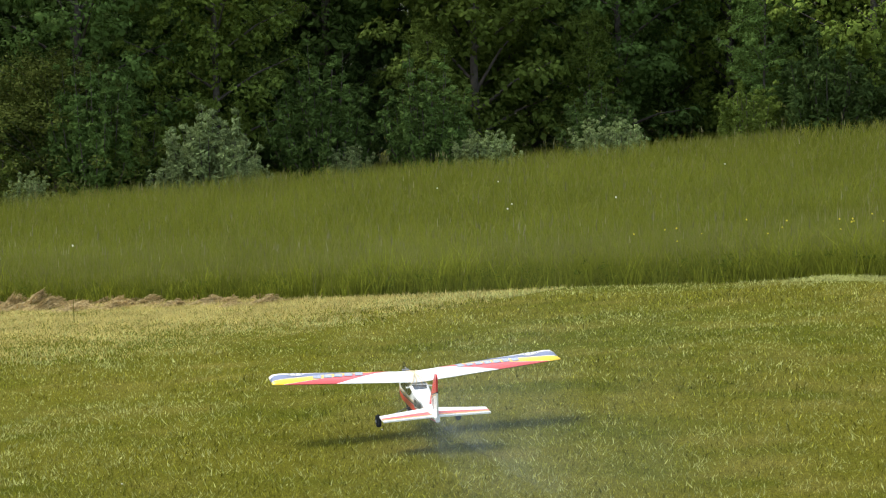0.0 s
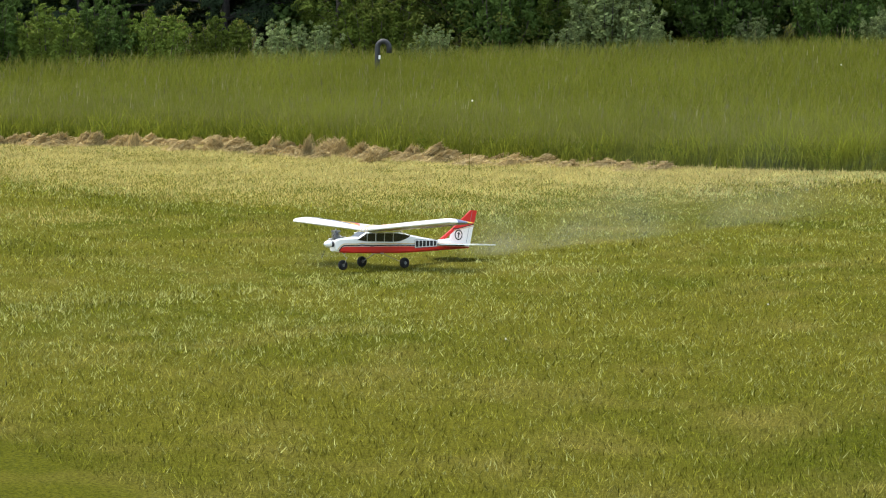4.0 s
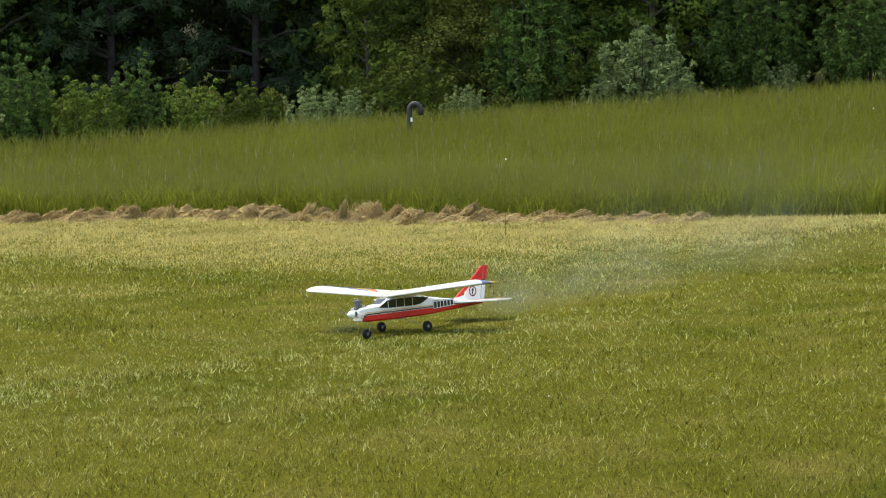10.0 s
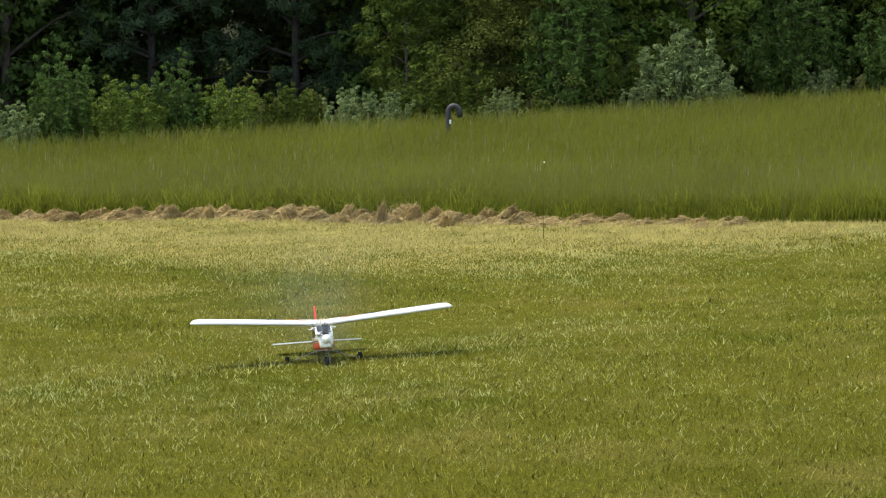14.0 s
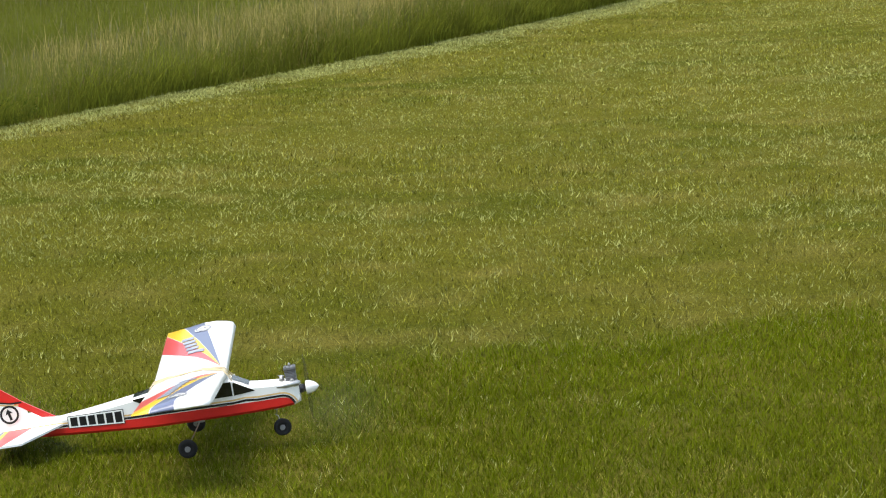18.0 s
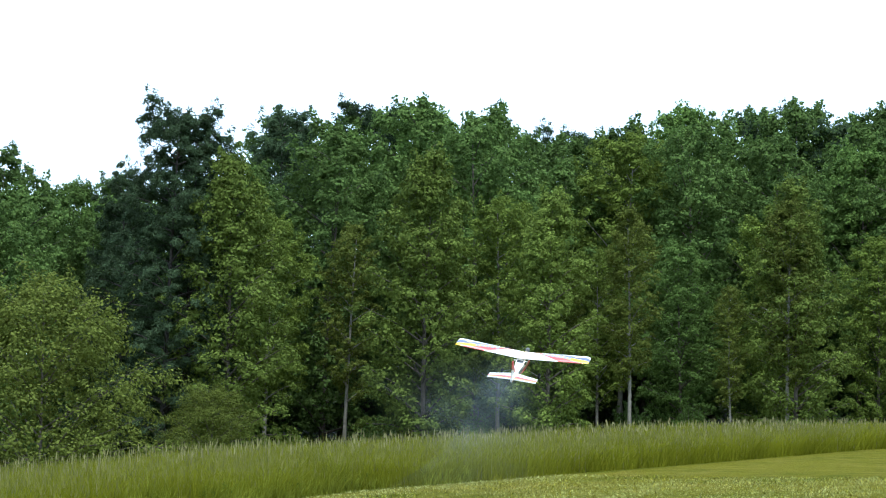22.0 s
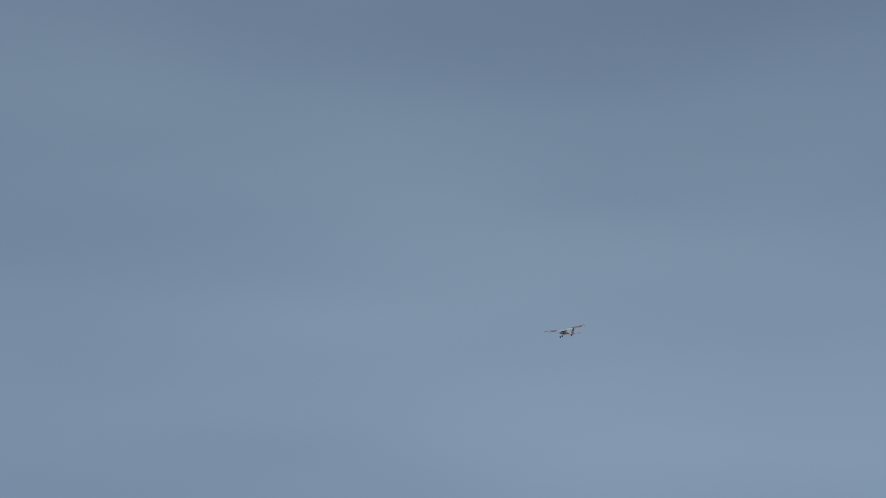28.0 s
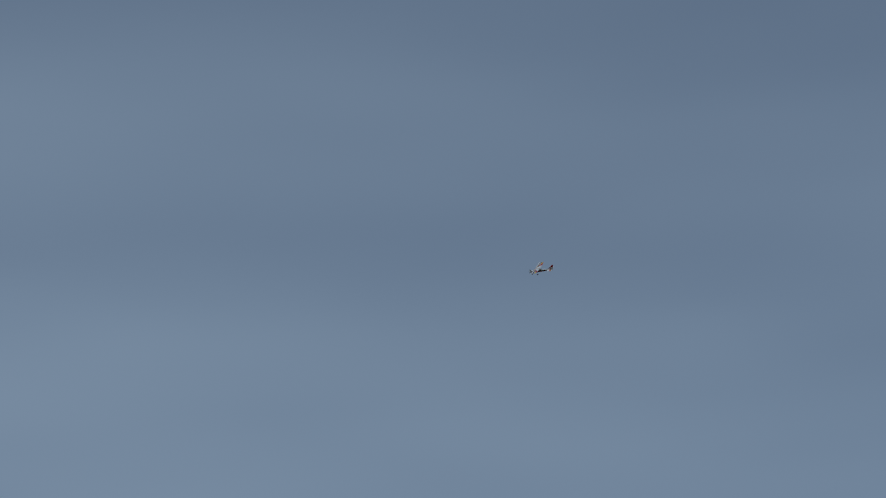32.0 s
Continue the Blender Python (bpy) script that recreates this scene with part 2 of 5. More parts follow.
# how high the far slope stands over the eye, by bearing (degrees)
CREST_A = [-180, -100, -62, -52, -42, -32, -20, -5, 5, 10, 16, 26, 36, 46, 54, 63, 73, 78, 90, 120, 180]
CREST_E = [-3.4, -3.4, -3.2, -2.68, -2.07, -1.35, -0.6, 0.2, 0.85, 1.1, 1.75, 2.35, 2.95, 3.5, 4.3, 5.4, 6.2, 6.6, 6.8, 4.0, -3.4]
# height of the unmown grass by bearing
TALL_A, TALL_H = [-180, -20, -7, 12, 24, 180], [0.46, 0.46, 0.72, 0.72, 0.60, 0.60]
# distance of the wood's edge by bearing
FRONT_A = [-75, -30, -8, 0, 12, 20, 30, 45, 60, 95]
FRONT_D = [50, 53, 66, 74, 74, 74, 76, 80, 82, 82]


def grass_tall(x, y):
    return np.interp(np.degrees(np.arctan2(x, y)), TALL_A, TALL_H)


def height(x, y):
    """Height of the ground; x and y may be arrays."""
    x, y = np.asarray(x, float), np.asarray(y, float)
    z = np.interp(x, RUN_X, RUN_Z) + np.where(y > 9.4, 0.03, 0.006) * (y - 9.4)
    z = z + 0.026 * np.clip(np.hypot(x, y) - 27, 0, 40) * np.clip((-10 - np.degrees(np.arctan2(x, y))) / 12, 0, 1)
    z = z - np.interp(x, DIP_X, DIP_Z) * np.exp(-((y - 9.0) / 2.2) ** 2)      # worn wheel track
    d = np.hypot(x, y)
    cap = EYE[2] + d * np.tan(np.radians(np.interp(np.degrees(np.arctan2(x, y)), CREST_A, CREST_E))) - np.interp(d, [24, 40], [0, 1]) * grass_tall(x, y) - np.interp(d, [24, 40], [1, 0]) * 0.72
    k = 0.05
    cap = np.where(d < 16, cap + (16 - d) * 0.5, cap)
    low = -k * np.logaddexp(-z / k, -cap / k)
    w = np.clip((d - 12) / 8, 0, 1)
    rise = np.maximum(0, d - np.interp(np.degrees(np.arctan2(x, y)), FRONT_A, FRONT_D) - 12) * 0.16      # the wooded slope behind
    return z * (1 - w) + low * w + np.where(y > -20, rise, 0)


# edges between mown turf and tall meadow: points along the runway side and round the mown lane
EDGE_L = [(-90, -10), (-45, 7.5), (-32, 12.4), (-27.0, 14.5), (-24.3, 16.0), (-21.6, 16.45), (-19.4, 16.8), (-17.85, 17.1), (-16.0, 17.7), (-14.6, 18.3), (-12.5, 18.5), (-10.5, 18.2), (-8.6, 18.05),
          (-8.35, 18.8), (-7.8, 19.95), (-7.35, 21.6), (-6.85, 23.7), (-6.15, 26.0), (-5.4, 28.6), (-4.6, 32.3), (-3.6, 37.7), (-2.4, 46.8), (-0.4, 60.0)]
EDGE_R = [(13.7, 60.7), (8.5, 40), (4.6, 26), (2.85, 20.5), (3.54, 20.15), (4.83, 19.65), (5.7, 19.4), (7.4, 19.4), (8.75, 18.85), (10.2, 18.1), (11.6, 17.1), (12.4, 16.6), (13.5, 15.6), (15.5, 14.9), (17, 14.6),
          (19.5, 14.7), (22, 14.1), (24, 13.9), (26.5, 13.4), (31, 13.7), (34.3, 13.4), (43, 13.1), (60, 12.9), (90, 12.5)]
FIELD_L = EDGE_L + [(-0.4, 85), (-12, 85), (-60, 80), (-110, 40)]
FIELD_R = EDGE_R + [(110, 20), (110, 110), (30, 110), (12.0, 85.0), (-0.4, 85.0), (-0.4, 60.0), (5.3, 66.5), (10.3, 68.0)]


def inside(poly, x, y):
    hit = np.zeros(len(x), bool)
    for (ax, ay), (bx, by) in zip(poly, poly[1:] + poly[:1]):
        if ay == by:
            continue
        c = (ay > y) != (by > y)
        hit ^= c & (x < (bx - ax) * (y - ay) / (by - ay) + ax)
    return hit


def mesh_from(name, verts, faces, mats, smooth=False, index=None):
    me = bpy.data.meshes.new(name)
    nv, nf = len(verts), len(faces)
    k = faces.shape[1]
    me.vertices.add(nv)
    me.vertices.foreach_set("co", np.ascontiguousarray(verts, np.float32).ravel())
    me.loops.add(nf * k)
    me.loops.foreach_set("vertex_index", np.ascontiguousarray(faces, np.int32).ravel())
    me.polygons.add(nf)
    me.polygons.foreach_set("loop_start", np.arange(nf, dtype=np.int32) * k)
    for m in mats:
        me.materials.append(m)
    if index is not None:
        me.polygons.foreach_set("material_index", np.ascontiguousarray(index, np.int32))
    me.polygons.foreach_set("use_smooth", np.full(nf, smooth))
    me.update(calc_edges=True)
    return me


def land():
    """One sheet of ground to the horizon, fine near the runway and coarse far off."""
    def axis(lo, hi):
        a = [0.0]
        while a[-1] < hi:
            a.append(a[-1] + max(0.5, 0.5 + (a[-1] - 45) * 0.12))
        b = [0.0]
        while b[-1] > lo:
            b.append(b[-1] - max(0.5, 0.5 + (-b[-1] - 35) * 0.12))
        return np.array(b[:0:-1] + a)
    xs, ys = axis(-1500, 1500), axis(-1500, 1500)
    gx, gy = np.meshgrid(xs, ys)
    d = np.hypot(gx, gy)
    s = np.minimum(1, 130 / np.maximum(d, 1))
    gz = height(gx * s, gy * s)
    nx, ny = len(xs), len(ys)
    i = np.arange(nx * ny).reshape(ny, nx)
    f = np.stack([i[:-1, :-1], i[:-1, 1:], i[1:, 1:], i[1:, :-1]], -1).reshape(-1, 4)
    v = np.stack([gx, gy, gz], -1).reshape(-1, 3)
    c = v[f].mean(1)
    cx, cy = c[:, 0], c[:, 1]
    kind = np.where(inside(FIELD_L, cx, cy) | inside(FIELD_R, cx, cy), 1, 0)
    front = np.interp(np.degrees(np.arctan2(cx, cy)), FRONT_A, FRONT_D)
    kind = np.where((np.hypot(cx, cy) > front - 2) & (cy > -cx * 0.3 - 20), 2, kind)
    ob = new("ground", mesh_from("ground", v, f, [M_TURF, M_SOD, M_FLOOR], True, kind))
    return tagged(ob, "mown yellow-green grass runway on a sloping hillside", "ground", kind="structure")


land()


def part(name, bm, mat, parent, label=""):
    me = bpy.data.meshes.new(name)
    bm.to_mesh(me)
    bm.free()
    for m in (mat if isinstance(mat, (list, tuple)) else [mat]):
        me.materials.append(m)
    ob = new(name, me)
    ob.parent = parent
    return tagged(ob, label)


def tube(bm, pts, radii, sides=8, cap=True):
    """A round tapered tube along pts, added to bm."""
    rings = []
    pts = [Vector(p) for p in pts]
    for i, p in enumerate(pts):
        t = (pts[min(i + 1, len(pts) - 1)] - pts[max(i - 1, 0)]).normalized()
        u = t.orthogonal().normalized()
        if i and rings:
            u = (last - t * last.dot(t)).normalized() if (last - t * last.dot(t)).length > 1e-6 else u
        last = u
        w = t.cross(u)
        rings.append([bm.verts.new(p + (u * math.cos(a) + w * math.sin(a)) * radii[i]) for a in [2 * math.pi * k / sides for k in range(sides)]])
    for a, c in zip(rings, rings[1:]):
        for k in range(sides):
            bm.faces.new((a[k], a[(k + 1) % sides], c[(k + 1) % sides], c[k])).smooth = True
    if cap:
        bm.faces.new(rings[0][::-1])
        bm.faces.new(rings[-1])
    return bm


def box(bm, x0, x1, y0, y1, z0, z1, bevel=0.0):
    m = Matrix.LocRotScale(((x0 + x1) / 2, (y0 + y1) / 2, (z0 + z1) / 2), None, (x1 - x0, y1 - y0, z1 - z0))
    vs = bmesh.ops.create_cube(bm, size=1, matrix=m)["verts"]
    if bevel:
        es = list({e for v in vs for e in v.link_edges})
        bmesh.ops.bevel(bm, geom=es, offset=bevel, segments=2, affect="EDGES", profile=0.6)
    return bm


# ---- the model aeroplane: x forward, y to its left, origin on the ground between its wheels ----
def fan_material():
    """Wing film: bands of white, slate blue, yellow and rose that fan out from the root of the leading edge."""
    m = material("fan-striped wing film", (0.80, 0.80, 0.77), 0.28, dark=0.97, scale=9, gloss=0.5)
    n, l = m.node_tree.nodes, m.node_tree.links
    b = n["Principled BSDF"]
    tc = n.new("ShaderNodeTexCoord")
    sp = n.new("ShaderNodeSeparateXYZ")
    l.new(tc.outputs["Object"], sp.inputs[0])

    def op(kind, a, c):
        k = n.new("ShaderNodeMath")
        k.operation = kind
        for i, v in enumerate((a, c)):
            if isinstance(v, float):
                k.inputs[i].default_value = v
            else:
                l.new(v, k.inputs[i])
        return k.outputs[0]

    span = op("SUBTRACT", op("ABSOLUTE", sp.outputs["Y"], 0.0), 0.06)
    chord = op("SUBTRACT", 0.040, sp.outputs["X"])
    slope = op("DIVIDE", chord, op("MAXIMUM", span, 0.001))
    colour = b.inputs["Base Color"].links[0].from_socket
    bands = ((0.145, 0.262, (0.13, 0.15, 0.24)), (0.266, 0.385, (0.80, 0.50, 0.03)), (0.389, 0.67, (0.62, 0.09, 0.09)))
    for lo, hi, c in bands:
        f = op("MULTIPLY", op("GREATER_THAN", slope, lo), op("LESS_THAN", slope, hi))
        k = n.new("ShaderNodeMix")
        k.data_type = "RGBA"
        l.new(f, k.inputs["Factor"])
        l.new(colour, k.inputs["A"])
        k.inputs["B"].default_value = (*c, 1)
        colour = k.outputs["Result"]
    l.new(colour, b.inputs["Base Color"])
    return m


def ring_mesh(bm, rows, mats_of=None):
    """Skins rows of points (each row closed); mats_of(row, k) gives the face's material."""
    vs = [[bm.verts.new(p) for p in r] for r in rows]
    for i, (a, c) in enumerate(zip(vs, vs[1:])):
        n = len(a)
        for k in range(n):
            f = bm.faces.new((a[k], a[(k + 1) % n], c[(k + 1) % n], c[k]))
            f.smooth = False
            if mats_of:
                f.material_index = mats_of(i, k)
    bm.faces.new(vs[0])
    bm.faces.new(vs[-1][::-1])
    bmesh.ops.recalc_face_normals(bm, faces=bm.faces)
    return bm


def fuselage_station(b):
    """Half width, bottom and top of the fuselage b metres behind the spinner tip."""
    bs = [0.075, 0.10, 0.15, 0.255, 0.325, 0.615, 0.70, 0.85, 1.00, 1.15, 1.27]
    hw = [0.030, 0.042, 0.048, 0.052, 0.053, 0.053, 0.050, 0.040, 0.030, 0.021, 0.012]
    bo = [0.118, 0.110, 0.107, 0.105, 0.105, 0.108, 0.112, 0.120, 0.129, 0.138, 0.146]
    to = [0.190, 0.200, 0.204, 0.210, 0.248, 0.248, 0.232, 0.212, 0.196, 0.184, 0.176]
    return [float(np.interp(b, bs, a)) for a in (hw, bo, to)]


def plate(bm, pts, y0, y1, axis="y"):
    """A flat plate from an outline (x, z), between y0 and y1."""
    a = [bm.verts.new((x, y0, z) if axis == "y" else (x, z, y0)) for x, z in pts]
    c = [bm.verts.new((x, y1, z) if axis == "y" else (x, z, y1)) for x, z in pts]
    bm.faces.new(a)
    bm.faces.new(c[::-1])
    for i in range(len(pts)):
        j = (i + 1) % len(pts)
        bm.faces.new((a[j], a[i], c[i], c[j]))
    bmesh.ops.recalc_face_normals(bm, faces=bm.faces)
    return bm


NOSE = 0.40     # the spinner tip lies this far before the origin


def side_strip(bm, b0, b1, f0, f1, side, out=0.0015, n=10, thick=0.001):
    """A thin strip of film on the fuselage side from station b0 to b1, between two fractions of its height."""
    rows = []
    for i in range(n + 1):
        b = b0 + (b1 - b0) * i / n
        hw, lo, hi = fuselage_station(b)
        lo_z = f0(b) if callable(f0) else lo + (hi - lo) * f0
        hi_z = f1(b) if callable(f1) else lo + (hi - lo) * f1
        y = side * (hw + out)
        rows.append([Vector((NOSE - b, y, lo_z)), Vector((NOSE - b, y, hi_z))])
    for a, c in zip(rows, rows[1:]):
        q = [bm.verts.new(p) for p in (a[0], c[0], c[1], a[1])]
        bm.faces.new(q if side < 0 else q[::-1])
    return bm


def aeroplane():
    root = new("model_aeroplane")
    tagged(root, "white red-striped high-wing radio-controlled trainer aeroplane", "model plane")
    fan = fan_material()

    # fuselage with rounded corners; lower part red
    rows = []
    for b in (0.075, 0.085, 0.10, 0.106, 0.112, 0.125, 0.145, 0.17, 0.22, 0.26, 0.29, 0.33, 0.40, 0.50, 0.60, 0.66, 0.70, 0.78, 0.85, 0.95, 1.05, 1.15, 1.22, 1.27):
        hw, lo, hi = fuselage_station(b)
        c = min(0.010, hw * 0.5)
        red = lo + (hi - lo) * float(np.interp(b, [0.10, 0.112, 0.125, 0.145, 0.29], [0.10, 0.30, 0.38, 0.42, 0.40])) if b < 0.29 else lo + float(np.interp(b, [0.29, 0.6, 1.0, 1.27], [0.044, 0.046, 0.030, 0.010]))
        x = NOSE - b
        rows.append([(x, -hw + c, lo), (x, hw - c, lo), (x, hw, lo + c), (x, hw, max(red, lo + c + 0.001)), (x, hw, hi - c), (x, hw - c, hi), (x, -hw + c, hi), (x, -hw, hi - c), (x, -hw, max(red, lo + c + 0.001)), (x, -hw, lo + c)])
    bm = ring_mesh(bmesh.new(), rows, lambda i, k: 1 if k in (0, 1, 2, 8, 9) and i >= 2 else 0)
    body = part("fuselage", bm, [M_WHITE, M_RED], root, "white fuselage with a red lower band")

    def red_top(b):
        hw, lo, hi = fuselage_station(b)
        if b < 0.29:
            return lo + (hi - lo) * float(np.interp(b, [0.10, 0.112, 0.125, 0.145, 0.29], [0.10, 0.30, 0.38, 0.42, 0.40]))
        return lo + float(np.interp(b, [0.29, 0.6, 1.0, 1.27], [0.044, 0.046, 0.030, 0.010]))

    for side in (-1, 1):
        for name, mat, a, c in (("black_trim_line", M_BLACK, 0.003, 0.011), ("gold_trim_line", M_GOLD, 0.0145, 0.0205)):
            bm = side_strip(bmesh.new(), 0.145, 1.22, lambda b: red_top(b) + a, lambda b: red_top(b) + c, side, n=24)
            # the line bends down round the front end of the red band
            for i in range(8):
                q0, q1 = (0.5 * math.pi * (i + j) / 8 for j in (0, 1))
                z1, quad = red_top(0.145), []
                for q, k in ((q0, a), (q0, c), (q1, c), (q1, a)):
                    b0, z = 0.145 - (0.042 + k) * math.sin(q), z1 - 0.042 + (0.042 + k) * math.cos(q)
                    quad.append(bm.verts.new((NOSE - b0, side * (fuselage_station(b0)[0] + 0.0018), max(z, fuselage_station(b0)[1] + 0.008))))
                bm.faces.new(quad if side > 0 else quad[::-1])
            part(name, bm, mat, body)
        # cabin windows: a raked front pane, three panes, a pointed rear pane
        for b0, b1, lo0, lo1, hi0, hi1 in ((0.240, 0.319, 0.191, 0.184, 0.193, 0.237), (0.325, 0.393, 0.184, 0.184, 0.238, 0.239), (0.399, 0.468, 0.184, 0.184, 0.239, 0.239),
                                           (0.474, 0.544, 0.184, 0.183, 0.239, 0.239)):
            lo = lambda b, b0=b0, b1=b1, p=lo0, q=lo1: p + (q - p) * (b - b0) / (b1 - b0)
            hi = lambda b, b0=b0, b1=b1, p=hi0, q=hi1: p + (q - p) * (b - b0) / (b1 - b0)
            part("side_window", side_strip(bmesh.new(), b0, b1, lo, hi, side, 0.002, 4), M_GLASS, body, "dark tinted cabin window")
        # rounded teardrop pane at the rear
        curve = lambda b: 0.184 + 0.040 * ((b - 0.550) / 0.150) ** 2.2
        part("side_window", side_strip(bmesh.new(), 0.550, 0.700, curve, lambda b: 0.239 - 0.011 * max(0.0, (b - 0.60) / 0.10), side, 0.002, 10), M_GLASS, body, "dark tinted teardrop rear side window")
        # black bars on a white outlined panel
        part("marking_panel", side_strip(bmesh.new(), 0.742, 0.958, lambda b: 0.143 + (b - 0.74) * 0.05, lambda b: 0.200 + (b - 0.74) * 0.006, side, 0.0026, 6), M_BLACK, body)
        part("marking_ground", side_strip(bmesh.new(), 0.7445, 0.9555, lambda b: 0.1455 + (b - 0.74) * 0.05, lambda b: 0.1975 + (b - 0.74) * 0.006, side, 0.0034, 6), M_WHITE, body)
        for k in range(6):
            b0 = 0.7505 + k * 0.0340
            part("marking_bar", side_strip(bmesh.new(), b0, b0 + 0.0265, lambda b: 0.1505 + (b - 0.74) * 0.05, lambda b: 0.1925 + (b - 0.74) * 0.006, side, 0.0042, 2), M_BLACK, body)

    # windscreen and rear window lie on the sloping deck
    bm = bmesh.new()
    w = [bm.verts.new(p) for p in ((NOSE - 0.260, 0.040, 0.2145), (NOSE - 0.260, -0.040, 0.2145), (NOSE - 0.320, -0.042, 0.2475), (NOSE - 0.320, 0.042, 0.2475))]
    bm.faces.new(w)
    part("windscreen", bm, M_GLASS, body, "dark windscreen")
    bm = bmesh.new()
    w = [bm.verts.new(p) for p in ((NOSE - 0.632, 0.040, 0.2475), (NOSE - 0.632, -0.040, 0.2445), (NOSE - 0.70, -0.036, 0.2345), (NOSE - 0.70, 0.036, 0.2345))]
    bm.faces.new(w)
    part("rear_window", bm, M_GLASS, body, "dark rear window")

    # wing: two panels with dihedral, an aerofoil section and rounded tips
    foil = [(0.0, 0.0), (0.012, 0.014), (0.04, 0.024), (0.08, 0.031), (0.13, 0.031), (0.20, 0.019), (0.284, 0.002), (0.284, -0.001), (0.20, -0.004), (0.10, -0.009), (0.03, -0.009), (0.008, -0.006)]
    wing = None
    for side, name in ((1, "wing_panel"), (-1, "wing_panel")):
        rows = []
        for s in (0.0, 0.05, 0.2, 0.4, 0.6, 0.74, 0.772, 0.788, 0.796):
            thin = 1.0 if s < 0.74 else float(np.interp(s, [0.74, 0.772, 0.788, 0.796], [1, 0.85, 0.5, 0.12]))
            cut = 0.0 if s < 0.74 else float(np.interp(s, [0.74, 0.772, 0.796], [0, 0.008, 0.030]))
            rows.append([(NOSE - 0.335 - max(c, cut), side * s, 0.258 + s * 0.072 + h * thin) for c, h in foil])
        panel = part(name, ring_mesh(bmesh.new(), rows), [fan], root, "white wing half with blue, yellow and rose stripes")
        for p in panel.data.polygons:
            p.use_smooth = True
        # lettering bars, the round badge on top and the aileron seam below
        def on_top(cc, y, lift):
            h = float(np.interp(cc, [f[0] for f in foil[:7]], [f[1] for f in foil[:7]]))
            return (NOSE - 0.335 - cc, y, 0.258 + abs(y) * 0.072 + h + lift)

        count, s0, pitch = (5, 0.285, 0.058) if side > 0 else (7, 0.235, 0.050)
        for k in range(count):
            y0 = s0 + k * pitch
            for mat, grow, lift, name in ((M_GREY, 0.0045, 0.0022, "lettering_edge"), (M_BLUEGREY, 0.0, 0.0032, "lettering_bar")):
                bm = bmesh.new()
                c0 = 0.098 + (y0 - 0.24) * 0.17
                tall = 0.058 if k == 0 else 0.042
                rows = []
                for q in range(4):
                    cc = c0 - grow + (0.058 - tall) + (tall + 2 * grow) * q / 3
                    rows.append([bm.verts.new(on_top(cc, side * (y0 - grow + 0.16 * (cc - c0)), lift)), bm.verts.new(on_top(cc, side * (y0 + pitch * 0.62 + grow + 0.16 * (cc - c0)), lift))])
                for p, q in zip(rows, rows[1:]):
                    bm.faces.new((p[0], p[1], q[1], q[0]))
                bmesh.ops.recalc_face_normals(bm, faces=bm.faces)
                part(name, bm, mat, panel)
        badge_c, badge_y = 0.125, 0.655
        for r0, r1, mat, name, lift in ((0.0, 0.036, M_WHITE, "badge_ground", 0.0022), (0.025, 0.033, M_GREY, "badge_ring", 0.0032)):
            bm = bmesh.new()
            for k in range(24):
                a0, a1 = 2 * math.pi * k / 24, 2 * math.pi * (k + 1) / 24
                pts = [(r0, a0), (r1, a0), (r1, a1), (r0, a1)] if r0 else [(r1, a0), (r1, a1), (0, 0)]
                bm.faces.new([bm.verts.new(on_top(badge_c + r * math.cos(a), side * (badge_y + r * math.sin(a) * 1.25), lift)) for r, a in pts])
            bmesh.ops.recalc_face_normals(bm, faces=bm.faces)
            part(name, bm, mat, panel)
        bm = bmesh.new()
        bm.faces.new([bm.verts.new(on_top(badge_c + p, side * (badge_y + q), 0.0036)) for p, q in ((-0.019, 0), (-0.002, 0.014), (-0.002, 0.005), (0.018, 0.005), (0.018, -0.005), (-0.002, -0.005), (-0.002, -0.014))])
        bmesh.ops.recalc_face_normals(bm, faces=bm.faces)
        part("badge_arrow", bm, M_GREY, panel)
        bm = bmesh.new()
        box(bm, NOSE - 0.6055, NOSE - 0.575, min(side * 0.30, side * 0.745), max(side * 0.30, side * 0.745), 0.0, 0.0035)
        for v in bm.verts:
            v.co.z += 0.2535 + abs(v.co.y) * 0.072
        part("aileron", bm, M_BLACK, panel, "dark aileron seam underneath")
    for x, z in ((NOSE - 0.318, 0.238), (NOSE - 0.640, 0.238)):
        part("wing_dowel", tube(bmesh.new(), [(x, -0.075, z), (x, 0.075, z)], [0.0045, 0.0045], 8), M_WHITE, body, "white dowel that holds the wing bands")
    bm = bmesh.new()
    for y in (-0.030, -0.012, 0.012, 0.030):
        tube(bm, [(NOSE - 0.318, y * 1.8, 0.242), (NOSE - 0.347, y, 0.281 + abs(y) * 0.07), (NOSE - 0.425, y * 0.4, 0.294), (NOSE - 0.56, -y * 0.6, 0.281), (NOSE - 0.62, -y, 0.267), (NOSE - 0.640, -y * 1.8, 0.240)], [0.0022] * 6, 6)
    part("rubber_bands", bm, material("tan rubber band", (0.62, 0.50, 0.30), 0.6), body, "tan rubber bands over the wing")

    # tail
    def tail_plate(name, pts, mat, label=""):
        return part(name, plate(bmesh.new(), pts, -0.004, 0.004), mat, root, label)

    X = lambda b: NOSE - b
    fin = tail_plate("fin", [(X(0.96), 0.198), (X(1.10), 0.213), (X(1.165), 0.262), (X(1.305), 0.262), (X(1.285), 0.176), (X(1.10), 0.180)], M_WHITE, "white fin")
    part("fin_top", plate(bmesh.new(), [(X(1.120), 0.2785), (X(1.275), 0.399), (X(1.287), 0.406), (X(1.336), 0.406), (X(1.342), 0.398), (X(1.317), 0.312), (X(1.165), 0.2785)], -0.0042, 0.0042), M_RED, fin, "red fin tip")
